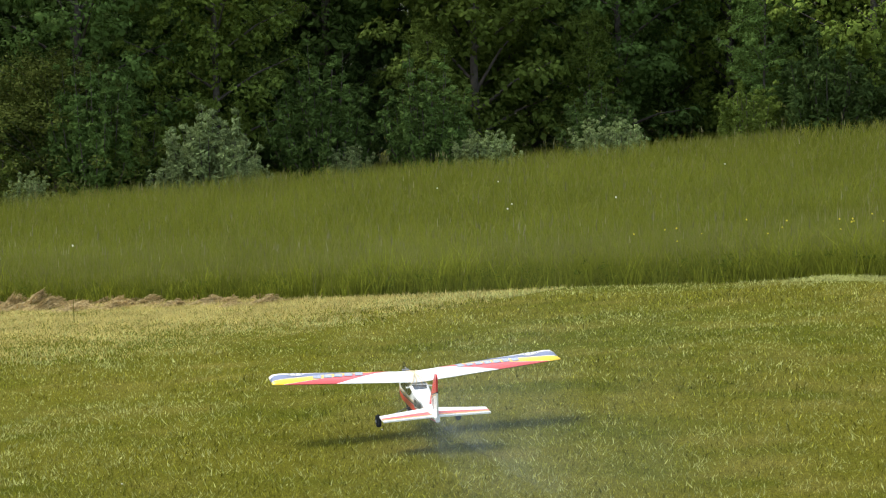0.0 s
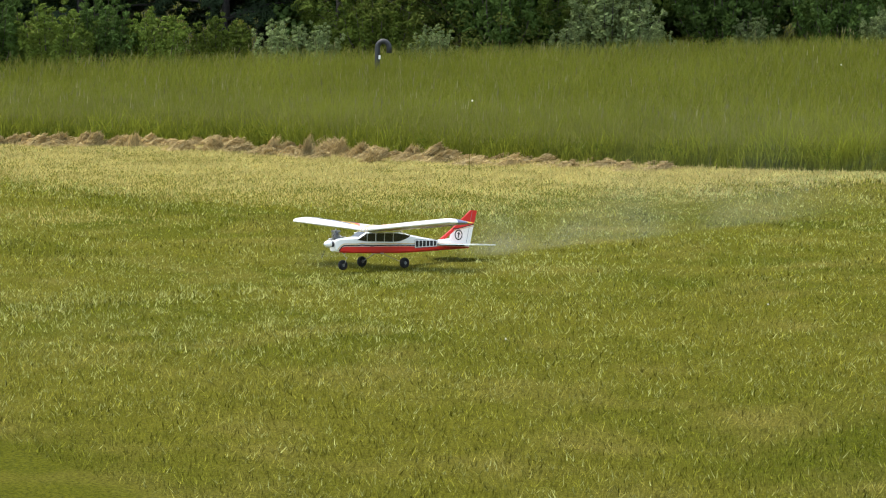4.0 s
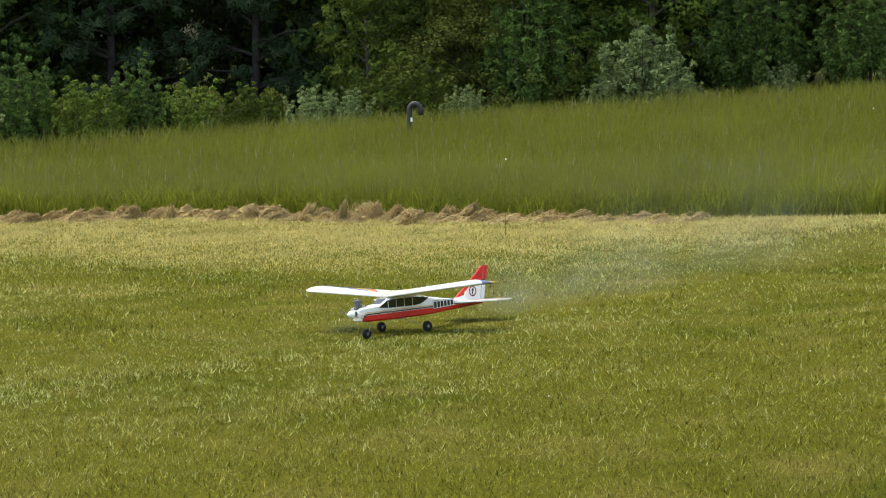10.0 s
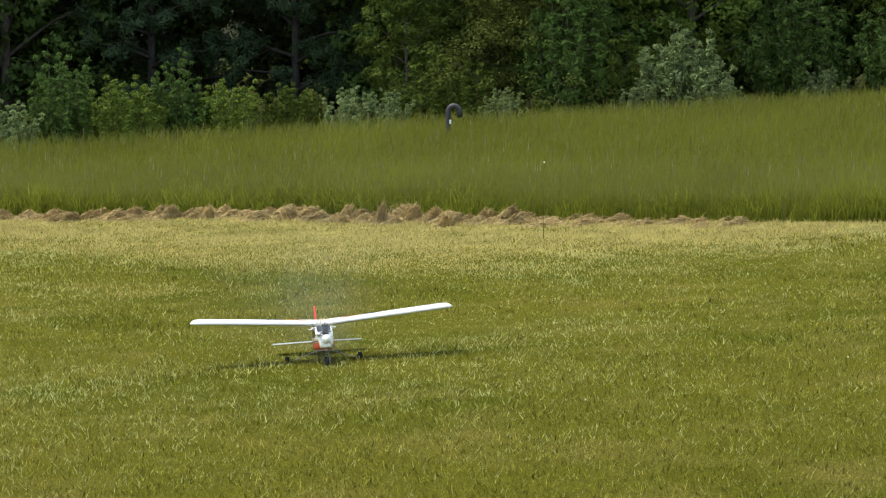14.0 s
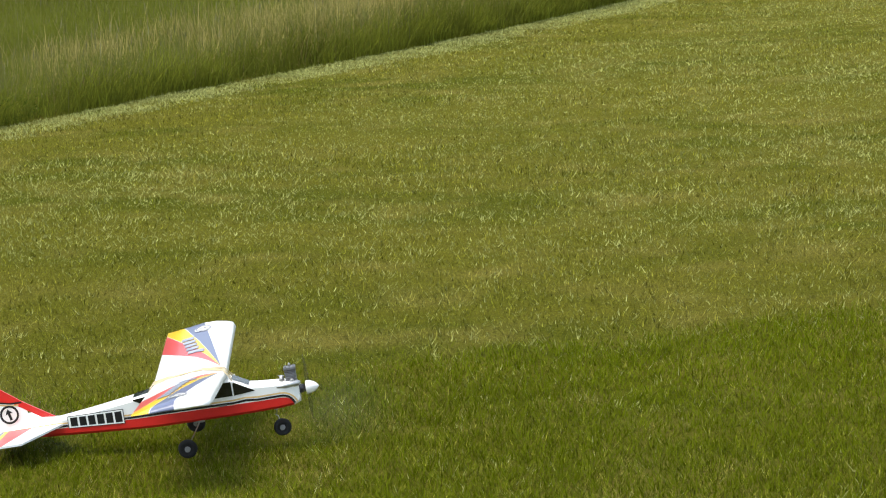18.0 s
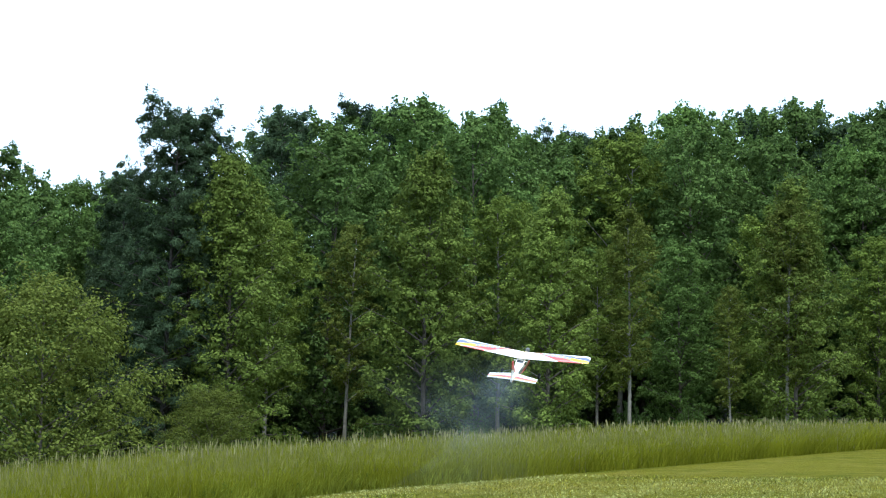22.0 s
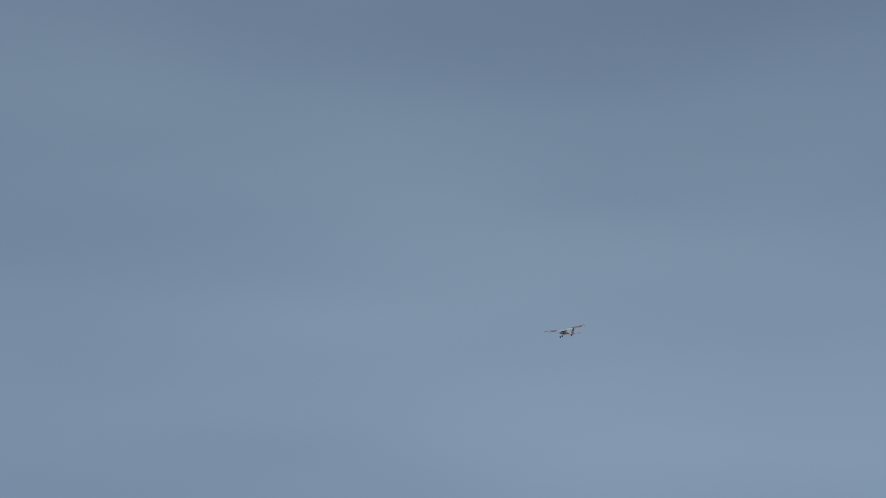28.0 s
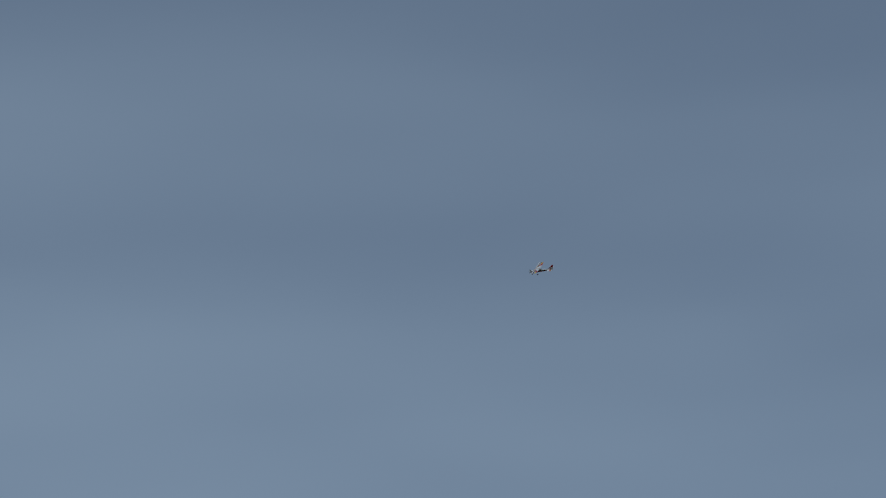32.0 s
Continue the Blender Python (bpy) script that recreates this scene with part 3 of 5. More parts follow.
    part("fin_middle", plate(bmesh.new(), [(X(1.10), 0.213), (X(1.120), 0.2783), (X(1.165), 0.2783), (X(1.317), 0.3118), (X(1.305), 0.262), (X(1.165), 0.262)], -0.004, 0.004), M_WHITE, fin)
    part("fin_red_root", plate(bmesh.new(), [(X(1.005), 0.203), (X(1.120), 0.2783), (X(1.160), 0.2783), (X(1.055), 0.208)], -0.0052, 0.0052), M_RED, fin)
    part("fin_black_line", plate(bmesh.new(), [(X(1.122), 0.2735), (X(1.162), 0.2735), (X(1.316), 0.3075), (X(1.3175), 0.3135), (X(1.165), 0.280), (X(1.122), 0.280)], -0.0056, 0.0056), M_BLACK, fin)
    part("fin_gold_line", plate(bmesh.new(), [(X(1.135), 0.2655), (X(1.162), 0.2655), (X(1.3135), 0.2985), (X(1.3145), 0.304), (X(1.162), 0.271), (X(1.135), 0.271)], -0.0054, 0.0054), M_GOLD, fin)
    part("rudder_gap", plate(bmesh.new(), [(X(1.246), 0.180), (X(1.249), 0.180), (X(1.300), 0.400), (X(1.297), 0.400)], -0.0047, 0.0047), M_GREY, fin)
    for side in (-1, 1):
        bm = bmesh.new()
        cx, cz, y = X(1.175), 0.236, side * 0.0062
        for k in range(28):
            a0, a1 = 2 * math.pi * k / 28, 2 * math.pi * (k + 1) / 28
            bm.faces.new([bm.verts.new((cx + r * math.cos(a), y, cz + r * math.sin(a))) for r, a in ((0.028, a0), (0.036, a0), (0.036, a1), (0.028, a1))])
        bm.faces.new([bm.verts.new((cx + 1.2 * (p - 0.2 * q), y, cz + 1.2 * (q + 0.2 * p))) for p, q in ((-0.004, -0.018), (0.004, -0.018), (0.004, 0.004), (0.012, 0.002), (0.0, 0.019), (-0.012, 0.002), (-0.004, 0.004))])
        part("fin_badge", bm, M_BLACK, fin, "black ring badge with an arrow")
    stab_mat = [M_WHITE, M_PINK, M_YELLOW, M_BLUE]
    for side in (-1, 1):
        bm = bmesh.new()
        strips = ((0.965, 1.09, 1.10, 1.175, 0), (1.09, 1.185, 1.175, 1.21, 1), (1.185, 1.20, 1.21, 1.228, 2), (1.20, 1.212, 1.228, 1.242, 3), (1.212, 1.24, 1.242, 1.268, 0))
        for a0, a1, t0, t1, mi in strips:
            for z0, flip in ((0.176, 1), (0.168, -1)):
                q = [bm.verts.new(p) for p in ((X(a0), side * 0.006, z0), (X(t0), side * 0.283, z0), (X(t1), side * 0.283, z0), (X(a1), side * 0.006, z0))]
                f = bm.faces.new(q)
                f.material_index = mi
        edge = [(X(0.965), side * 0.006), (X(1.10), side * 0.283), (X(1.268), side * 0.283), (X(1.24), side * 0.006)]
        for p, q in zip(edge, edge[1:]):
            bm.faces.new([bm.verts.new((*p, 0.168)), bm.verts.new((*q, 0.168)), bm.verts.new((*q, 0.176)), bm.verts.new((*p, 0.176))])
        bmesh.ops.remove_doubles(bm, verts=bm.verts, dist=1e-5)
        bmesh.ops.recalc_face_normals(bm, faces=bm.faces)
        part("tailplane", bm, stab_mat, root, "white tailplane half with rose and yellow stripes")
    bm = bmesh.new()
    box(bm, X(1.262), X(1.232), -0.006, 0.006, 0.150, 0.168)
    part("tail_horn", bm, M_WHITE, body)

    # engine: crankcase, finned cylinder, silencer, spinner and propeller
    bm = bmesh.new()
    tube(bm, [(X(0.080), 0, 0.162), (X(0.052), 0, 0.162)], [0.020, 0.013], 14)
    box(bm, X(0.125), X(0.076), -0.020, 0.020, 0.142, 0.196, 0.004)
    engine = part("engine", bm, M_ENGINE, root, "dark two-stroke engine on the nose")
    bm = bmesh.new()
    tube(bm, [(X(0.100), 0, 0.190), (X(0.100), 0, 0.246)], [0.016, 0.016], 14)
    for k in range(7):
        box(bm, X(0.121), X(0.079), -0.020, 0.020, 0.200 + k * 0.0058, 0.2032 + k * 0.0058, 0.0008)
    box(bm, X(0.123), X(0.077), -0.021, 0.021, 0.241, 0.253, 0.003)
    for dx, dy in ((0.015, 0.014), (0.015, -0.014), (-0.015, 0.014), (-0.015, -0.014)):
        tube(bm, [(X(0.100) + dx, dy, 0.252), (X(0.100) + dx, dy, 0.256)], [0.003, 0.003], 6)
    part("cylinder_head", bm, M_ALLOY, engine, "finned alloy cylinder head")
    bm = bmesh.new()
    tube(bm, [(X(0.100), 0, 0.252), (X(0.100), 0, 0.262), (X(0.100), 0, 0.266)], [0.0055, 0.0045, 0.002], 8)
    part("glow_plug", bm, M_STEEL, engine, "bright glow plug")
    bm = bmesh.new()
    tube(bm, [(X(0.066), -0.034, 0.192), (X(0.076), -0.036, 0.192), (X(0.128), -0.042, 0.190), (X(0.142), -0.043, 0.189), (X(0.158), -0.044, 0.187)], [0.006, 0.011, 0.011, 0.007, 0.0045], 12)
    tube(bm, [(X(0.098), -0.018, 0.202), (X(0.096), -0.036, 0.199)], [0.008, 0.008], 8)
    part("silencer", bm, M_ALU, engine, "silver exhaust silencer")
    bm = bmesh.new()
    tube(bm, [(X(0.136), 0.0, 0.196), (X(0.136), 0.0, 0.206), (X(0.134), 0.0, 0.222)], [0.011, 0.011, 0.009], 12)
    tube(bm, [(X(0.136), -0.026, 0.208), (X(0.136), 0.034, 0.208)], [0.0065, 0.0055], 10)
    tube(bm, [(X(0.136), 0.034, 0.208), (X(0.150), 0.044, 0.216)], [0.002, 0.002], 6)
    part("carburettor", bm, M_STEEL, engine, "bright carburettor with a needle valve")
    bm = bmesh.new()
    tube(bm, [(X(0.050), 0, 0.162), (X(0.046), 0, 0.162), (X(0.034), 0, 0.162), (X(0.018), 0, 0.162), (X(0.006), 0, 0.162), (X(0.0), 0, 0.162)], [0.024, 0.027, 0.0255, 0.019, 0.009, 0.001], 20)
    part("spinner", bm, M_WHITE, root, "white pointed spinner")
    bm = bmesh.new()
    for s in (-1, 1):
        secs = []
        for r, c, tw in ((0.0, 0.010, 0.9), (0.03, 0.012, 0.9), (0.06, 0.014, 0.65), (0.09, 0.013, 0.5), (0.115, 0.010, 0.4), (0.127, 0.004, 0.35)):
            secs.append([(math.sin(tw) * c * a * s + 0.0018 * b, math.cos(tw) * c * a * s, s * r) for a, b in ((-1, 0), (-0.3, 1), (0.6, 0.6), (1, 0), (0.6, -0.6), (-0.3, -1))])
        ring_mesh(bm, secs)
    prop = part("propeller", bm, M_PROP, root, "dark two-bladed propeller")
    prop.location = (X(0.042), 0, 0.162)

    # undercarriage
    bm = bmesh.new()
    tube(bm, [(X(0.174), 0, 0.112), (X(0.174), 0, 0.085), (X(0.180), 0.004, 0.078), (X(0.184), 0.018, 0.074), (X(0.174), 0.020, 0.066), (X(0.163), 0.018, 0.025), (X(0.162), -0.002, 0.025)], [0.0022] * 7, 8)
    box(bm, X(0.182), X(0.166), -0.012, 0.012, 0.098, 0.112)
    part("nose_leg", bm, M_STEEL, root, "steel wire nose leg")
    bm = bmesh.new()
    for s in (-1, 1):
        tube(bm, [(X(0.46), 0, 0.104), (X(0.465), s * 0.04, 0.103), (X(0.505), s * 0.20, 0.050), (X(0.507), s * 0.235, 0.046)], [0.0024] * 4, 8)
    box(bm, X(0.475), X(0.447), -0.045, 0.045, 0.100, 0.108)
    part("main_legs", bm, M_STEEL, root, "steel wire main undercarriage")

    def wheel(x, y, z, r):
        bm = bmesh.new()
        prof = [(-0.011, 0.32), (-0.014, 0.72), (-0.011, 0.93), (0, 1.0), (0.011, 0.93), (0.014, 0.72), (0.011, 0.32), (0.0, 0.27)]
        n = 24
        rings = [[bm.verts.new((math.cos(2 * math.pi * k / n) * r * q, p, math.sin(2 * math.pi * k / n) * r * q)) for p, q in prof] for k in range(n)]
        for k in range(n):
            a, c = rings[k], rings[(k + 1) % n]
            for j in range(len(prof)):
                f = bm.faces.new((a[j], a[(j + 1) % len(prof)], c[(j + 1) % len(prof)], c[j]))
                f.smooth = True
        bmesh.ops.recalc_face_normals(bm, faces=bm.faces)
        tyre = part("wheel", bm, M_RUBBER, root, "black foam-rubber wheel")
        bm = bmesh.new()
        tube(bm, [(0, -0.0115, 0), (0, 0.0115, 0)], [r * 0.31, r * 0.31], 16)
        tube(bm, [(0, -0.016, 0), (0, 0.016, 0)], [r * 0.16, r * 0.16], 10)
        for k in range(5):
            a = 2 * math.pi * k / 5
            box(bm, r * 0.2 * math.cos(a) - 0.003, r * 0.2 * math.cos(a) + 0.003, -0.013, 0.013, r * 0.2 * math.sin(a) - 0.003, r * 0.2 * math.sin(a) + 0.003)
        part("hub", bm, M_HUB, tyre, "grey hub")
        tyre.location = (x, y, z)
        return tyre

    wheels = [wheel(X(0.162), 0.0, 0.025, 0.034), wheel(X(0.507), 0.222, 0.046, 0.036), wheel(X(0.507), -0.222, 0.046, 0.036)]
    # a round bump beside the cabin: the switch and the tank pressure fitting
    for s in (-1, 1):
        bm = bmesh.new()
        box(bm, X(0.38), X(0.352), s * 0.0545 - 0.0025, s * 0.0545 + 0.0025, 0.150, 0.156)
        part("switch_plate", bm, M_HUB, body)
    return root, prop, wheels


PLANE, PROP, WHEELS = aeroplane()


# ---- woods ----
def leaf_cloud(rng, centres, radii, per, size, up=0.5, aspect=0.62, outward=None, flat=0.75):
    """Leaf-shaped faces in clumps; each leaf is a bent diamond of two triangles."""
    c = np.repeat(centres, per, 0)
    r = np.repeat(radii, per)
    n = len(c)
    d = rng.normal(size=(n, 3))
    d /= np.linalg.norm(d, axis=1)[:, None]
    p = c + d * (r * rng.uniform(0.25, 1.0, n) ** 0.6)[:, None] * np.array([1, 1, flat])
    nrm = d * 0.6 + rng.normal(size=(n, 3)) * 0.7 + np.array([0, 0, up])
    if outward is not None:
        out = np.repeat(outward, per, 0)
        p[:, 2] -= 0.45 * ((p - c) * out).sum(1)          # sprays hang over outwards
        nrm = out * 0.40 + d * 0.85 + rng.normal(size=(n, 3)) * 0.32 + np.array([0, 0, up * 0.8])
    nrm /= np.linalg.norm(nrm, axis=1)[:, None]
    t = np.cross(nrm, rng.normal(size=(n, 3)))
    t /= np.linalg.norm(t, axis=1)[:, None]
    b = np.cross(nrm, t)
    s = (size * rng.uniform(0.6, 1.35, n))[:, None]
    v = np.stack([p - t * s, p - b * s * aspect - nrm * s * 0.15, p + t * s, p + b * s * aspect - nrm * s * 0.15], 1)
    i = np.arange(n)[:, None] * 4
    return v.reshape(-1, 3), np.concatenate([i + np.array([[0, 1, 2]]), i + np.array([[0, 2, 3]])], 0)


def crown_reach(shape, u):
    """Reach of the crown at the fraction u of its height, from 0 to 1."""
    if shape == "pine":
        return 0.55 + 0.45 * (1 - u) ** 0.8 if u < 0.8 else 0.66 - 0.20 * (u - 0.8) / 0.2
    if shape == "spread":
        return (1 - u) ** 0.42
    if shape == "cone":
        return min(1.0, 0.72 + 0.9 * u) * (1 - u) ** 0.62 + 0.05
    return min(1.0, 0.66 + 0.9 * u) * math.sqrt(max(0.06, 1 - u ** 3.6))


def tree_parts(seed, tall, wide, bare, leaf, leaf_size, boughs, per, bark, shape="oak"):
    """Meshes of one tree: tapered trunk with boughs, each bough bearing sprays of leaves with gaps between; the top lies at tall."""
    rng = np.random.default_rng(seed)
    bm = bmesh.new()
    lean = rng.uniform(-0.03, 0.03, 2) * tall
    spine = [Vector((lean[0] * f * f + 0.004 * tall * math.sin(f * 5 + seed), lean[1] * f * f, tall * 0.93 * f)) for f in np.linspace(0, 1, 8)]
    r0 = 0.0092 * tall
    tube(bm, spine, [r0 * (1.35 if i == 0 else 1 - 0.88 * i / 7) for i in range(8)], 9)
    centres, radii, outs, cores, shoots, spread = [], [], [], [], [], []
    side = rng.uniform(0.82, 1.15, 7)                     # uneven reach round the compass
    for k in range(boughs):
        u = (k + 0.5) / boughs
        a = k * 2.399 + rng.uniform(-0.4, 0.4)
        reach = wide * crown_reach(shape, u) * side[k % 7] * rng.uniform(0.72, 1.08)
        if k % 9 == 4:
            reach *= 0.55
        h = tall * (bare + (0.97 - bare) * u ** 0.92) + (rng.uniform(-0.02, 0.02) * tall)
        away = np.array([math.cos(a), math.sin(a), 0.0])
        rise = 0.5 * u + 0.1 if shape == "pine" else (0.55 * u - 0.12)
        root = np.array([lean[0] * u * u, lean[1] * u * u, max(0.08 * tall, h - reach * (0.15 if shape == "pine" else 0.55))])
        tip = np.array([away[0] * reach, away[1] * reach, h + rise * reach * 0.4])
        if shape != "oak" or k % 2 == 0:
            rr = r0 * (1 - 0.8 * u) * 0.36 + 0.010
            mid = (root + tip) / 2 + np.array([0, 0, 0.06 * reach])
            tube(bm, [Vector(root), Vector(mid), Vector(tip)], [rr, rr * 0.6, rr * 0.2], 5, False)
        across = np.array([-away[1], away[0], 0.0])
        for f, w in ((0.42, 0.10), (0.60, 0.20), (0.76, -0.26), (0.86, 0.24), (0.93, -0.12), (1.04, 0.05)):
            r = wide * rng.uniform(0.085, 0.175) * (0.8 if f > 1 else 1.0) * (0.72 if shape == "pine" else 1.0)
            c = root + (tip - root) * f + across * reach * w * rng.uniform(0.5, 1.4) + np.array([0, 0, rng.normal(0, 0.045) * wide])
            centres.append(c)
            radii.append(r)
            outs.append(away * (0.4 + 0.6 * f))
            if f < 0.9 and u < 0.9 and shape != "pine":
                cores.append(c * np.array([0.72, 0.72, 1.0]) - np.array([0, 0, r * 0.9]))
        if u > 0.6 or shape == "pine":                     # upright shoots fray the outline
            for q in range(3):
                foot = root + (tip - root) * rng.uniform(0.6, 1.05) + across * reach * rng.normal(0, 0.2)
                grow = wide * rng.uniform(0.05, 0.11)
                for j in range(3):
                    shoots.append(foot + np.array([0, 0, grow * (0.3 + 0.8 * j)]) + away * grow * 0.3 * j)
                    spread.append(wide * rng.uniform(0.75, 1.2) * (0.085, 0.070, 0.050)[j])
    for k in range(7):                                     # the leader's own sprays close the top
        a = k * 0.9
        centres.append(np.array([lean[0] + math.cos(a) * wide * 0.16, lean[1] + math.sin(a) * wide * 0.16, tall * rng.uniform(0.90, 0.99)]))
        radii.append(wide * rng.uniform(0.08, 0.14))
        outs.append(np.array([math.cos(a) * 0.3, math.sin(a) * 0.3, 0.0]))
    me = bpy.data.meshes.new("trunk")
    bm.to_mesh(me)
    bm.free()
    me.materials.append(bark)
    pine = shape == "pine"
    v, f = leaf_cloud(rng, np.array(centres), np.array(radii), per, leaf_size, 0.35 if pine else 0.55, 0.22 if pine else 0.62, np.array(outs), 0.75 if pine else 0.55)
    cv, cf = leaf_cloud(rng, np.array(shoots), np.array(spread), 13 if pine else 10, leaf_size, 0.4, 0.22 if pine else 0.62, None, 1.1)
    v, f = np.concatenate([v, cv]), np.concatenate([f, cf + len(v)])
    if cores:
        cv, cf = leaf_cloud(rng, np.array(cores), np.full(len(cores), 0.17 * wide), 14, leaf_size * 1.35, 0.3, 0.7)
        v, f = np.concatenate([v, cv]), np.concatenate([f, cf + len(v)])
    v = v * np.array([1, 1, tall / np.quantile(v[:, 2], 0.9985)])
    return me, mesh_from("crown", v, f, [leaf])


def build_tree(name, meshes, label, group=""):
    root = new(name)
    tagged(root, label, "tree", group)
    for n, me in zip(("trunk", "crown"), meshes):
        ob = new(n, me)
        ob.parent = root
    return root


def at(bearing, dist):
    a = radians(bearing)
    x, y = math.sin(a) * dist, math.cos(a) * dist
    return x, y, float(height(x, y))


rng = np.random.default_rng(11)
KINDS = [
    ("oak_tree", tree_parts(1, 10.5, 2.7, 0.10, M_LEAF, 0.058, 62, 58, M_BARK), "tall broad-crowned green oak tree at the wood's edge"),
    ("oak_tree", tree_parts(2, 11.5, 2.6, 0.14, M_LEAF2, 0.058, 64, 58, M_BARK), "tall light-green oak tree with a ragged crown"),
    ("maple_tree", tree_parts(3, 9.5, 2.3, 0.06, M_LEAF2, 0.056, 60, 58, M_BARK), "leafy yellow-green maple tree in the wood's edge"),
    ("maple_tree", tree_parts(4, 10.0, 2.4, 0.12, M_LEAF3, 0.058, 60, 58, M_BARK), "dark-green maple tree crowded in the wood"),
    ("ash_tree", tree_parts(5, 12.0, 1.9, 0.30, M_LEAF4, 0.052, 52, 46, M_PALE), "slim tall ash tree with a pale bare trunk"),
    ("pine_tree", tree_parts(6, 12.5, 2.35, 0.10, M_PINE, 0.085, 70, 88, M_PINEBARK, "pine"), "dark-needled pine tree rising over the wood"),
    ("oak_tree", tree_parts(7, 6.0, 4.9, 0.04, M_LEAF4, 0.056, 52, 84, M_BARK, "spread"), "low spreading olive-yellow oak before the wood"),
    ("oak_tree", tree_parts(8, 11.0, 2.5, 0.12, M_LEAF, 0.056, 58, 62, M_BARK), "tall narrow green oak tree in the wood"),
    ("oak_tree", tree_parts(10, 11.5, 2.5, 0.30, M_LEAF2, 0.060, 56, 66, M_PALE), "tall light-green oak tree with a bare grey trunk"),
    ("oak_tree", tree_parts(12, 11.0, 2.4, 0.34, M_LEAF, 0.060, 52, 62, M_BARK), "tall green oak tree with a high crown over a bare trunk"),
    ("oak_tree", tree_parts(9, 10.5, 2.4, 0.10, M_LEAF3, 0.060, 56, 60, M_BARK), "tall deep-green oak tree with a knobbed crown"),
    ("maple_tree", tree_parts(14, 10.0, 2.5, 0.08, M_LEAF5, 0.056, 62, 58, M_BARK, "cone"), "yellow-green maple tree with a pointed crown before the wood"),
]
TALL = (10.5, 11.5, 9.5, 10.0, 12.0, 12.5, 6.0, 11.0, 11.5, 11.0, 10.5, 10.0)


def plant(kind, bearing, dist, size=1.0, turn=None, sink=0.1):
    name, meshes, label = KINDS[kind]
    root = build_tree(name, meshes, label, "trees of the wood")
    x, y, z = at(bearing, dist)
    root.matrix_basis = pose(x, y, z - sink, 0, 0, rng.uniform(0, 360) if turn is None else turn) @ Matrix.Diagonal((size, size, size * 1.0, 1))
    return root


# far wood, row behind row; heights follow the skyline
SKY_A = [-70, -30, 0, 16, 28, 38, 44, 50, 53.5, 55, 56.5, 58, 59.6, 60.6, 61.8, 62.5, 63.2, 65.0, 66.9, 69.1, 70.4, 70.95, 71.5, 72.3, 74, 75.6, 76.2, 77.1, 78.0, 78.8, 79.5, 79.9, 81, 95]
SKY_E = [13.5, 13.0, 8.2, 6.9, 7.3, 8.0, 9.8, 11.3, 12.5, 12.4, 12.25, 11.9, 11.6, 11.5, 11.6, 12.8, 13.15, 13.45, 13.6, 13.6, 13.42, 13.05, 13.15, 13.4, 13.6, 13.9, 13.95, 13.35, 13.65, 13.4, 13.75, 13.45, 13.8, 13.6]
UNDER = []


def skyline(a):
    return float(np.interp(a, SKY_A, SKY_E))


for row in range(5):
    a = -74.0 + row * 0.9
    while a < 93:
        if a < 14 and row > 2:
            a = 14.0
        d = float(np.interp(a, FRONT_A, FRONT_D)) + (0.0, 5.5, 9.5, 13.0, 16.5)[row] + rng.uniform(-2.6, 2.2)
        x, y, z = at(a, d)
        low = (rng.uniform(0.74, 0.95), rng.uniform(0.90, 1.0), rng.uniform(0.94, 1.0), rng.uniform(0.95, 1.01), rng.uniform(0.95, 1.0))[row]
        el = min(skyline(a), skyline(a - 1.1) + 0.5, skyline(a + 1.1) + 0.5)
        top = EYE[2] + d * math.tan(radians(el)) * low
        want = max(4.5, top - z)
        if a < -54:
            # dark pines and deep-green trees put the hollow's shade into leaf colour
            mix = {3: 0.28, 5: 0.44, 10: 0.28}
        elif a < 0:
            mix = {0: 0.20, 1: 0.30, 2: 0.40, 3: 0.06, 7: 0.04} if row == 0 else {0: 0.24, 1: 0.10, 2: 0.16, 3: 0.22, 7: 0.12, 10: 0.16}
        elif a > 75.5 and row == 0:
            mix = {0: 0.22, 1: 0.34, 2: 0.22, 8: 0.22}
        elif a > 62.5:
            mix = {0: 0.10, 1: 0.20, 4: 0.24, 8: 0.46} if row == 0 else {3: 0.14, 8: 0.26, 9: 0.46, 10: 0.14} if row == 1 else {3: 0.36, 5: 0.10, 9: 0.10, 10: 0.44}
        elif a > 44:
            mix = {3: 0.30, 5: 0.44, 10: 0.26} if row == 0 else {0: 0.22, 3: 0.24, 5: 0.08, 7: 0.20, 10: 0.26}
        else:
            mix = {0: 0.28, 1: 0.10, 2: 0.10, 3: 0.20, 7: 0.16, 10: 0.16}
        if row == 0 and a < 0:
            want *= 0.82
        kind = int(rng.choice(list(mix), p=list(mix.values())))
        tall = TALL[kind]
        plant(kind, a, d, want / tall)
        a += (3.0, 2.6, 2.3, 2.1, 2.1)[row] * 57.3 / d * rng.uniform(0.8, 1.2) * (want / tall) * (1.45 if a > 44 and row == 0 else 1.0)
for k in range(52):
    a = -70 + k * 2.55 + rng.uniform(-0.6, 0.6)
    if a > 62.5 and k % 3:
        continue
    UNDER.append((a, float(np.interp(a, FRONT_A, FRONT_D)) + rng.uniform(4, 9), rng.uniform(1.7, 2.4) * (1.0 if a < 45 else 0.75)))
# the crooked pine that stands out over the skyline
def to_top(kind, tall, bearing, dist, elevation, turn):
    """A tree whose top stands at the given elevation over the eye's level."""
    z = at(bearing, dist)[2]
    plant(kind, bearing, dist, (EYE[2] + dist * math.tan(radians(elevation)) - z) / tall, turn)


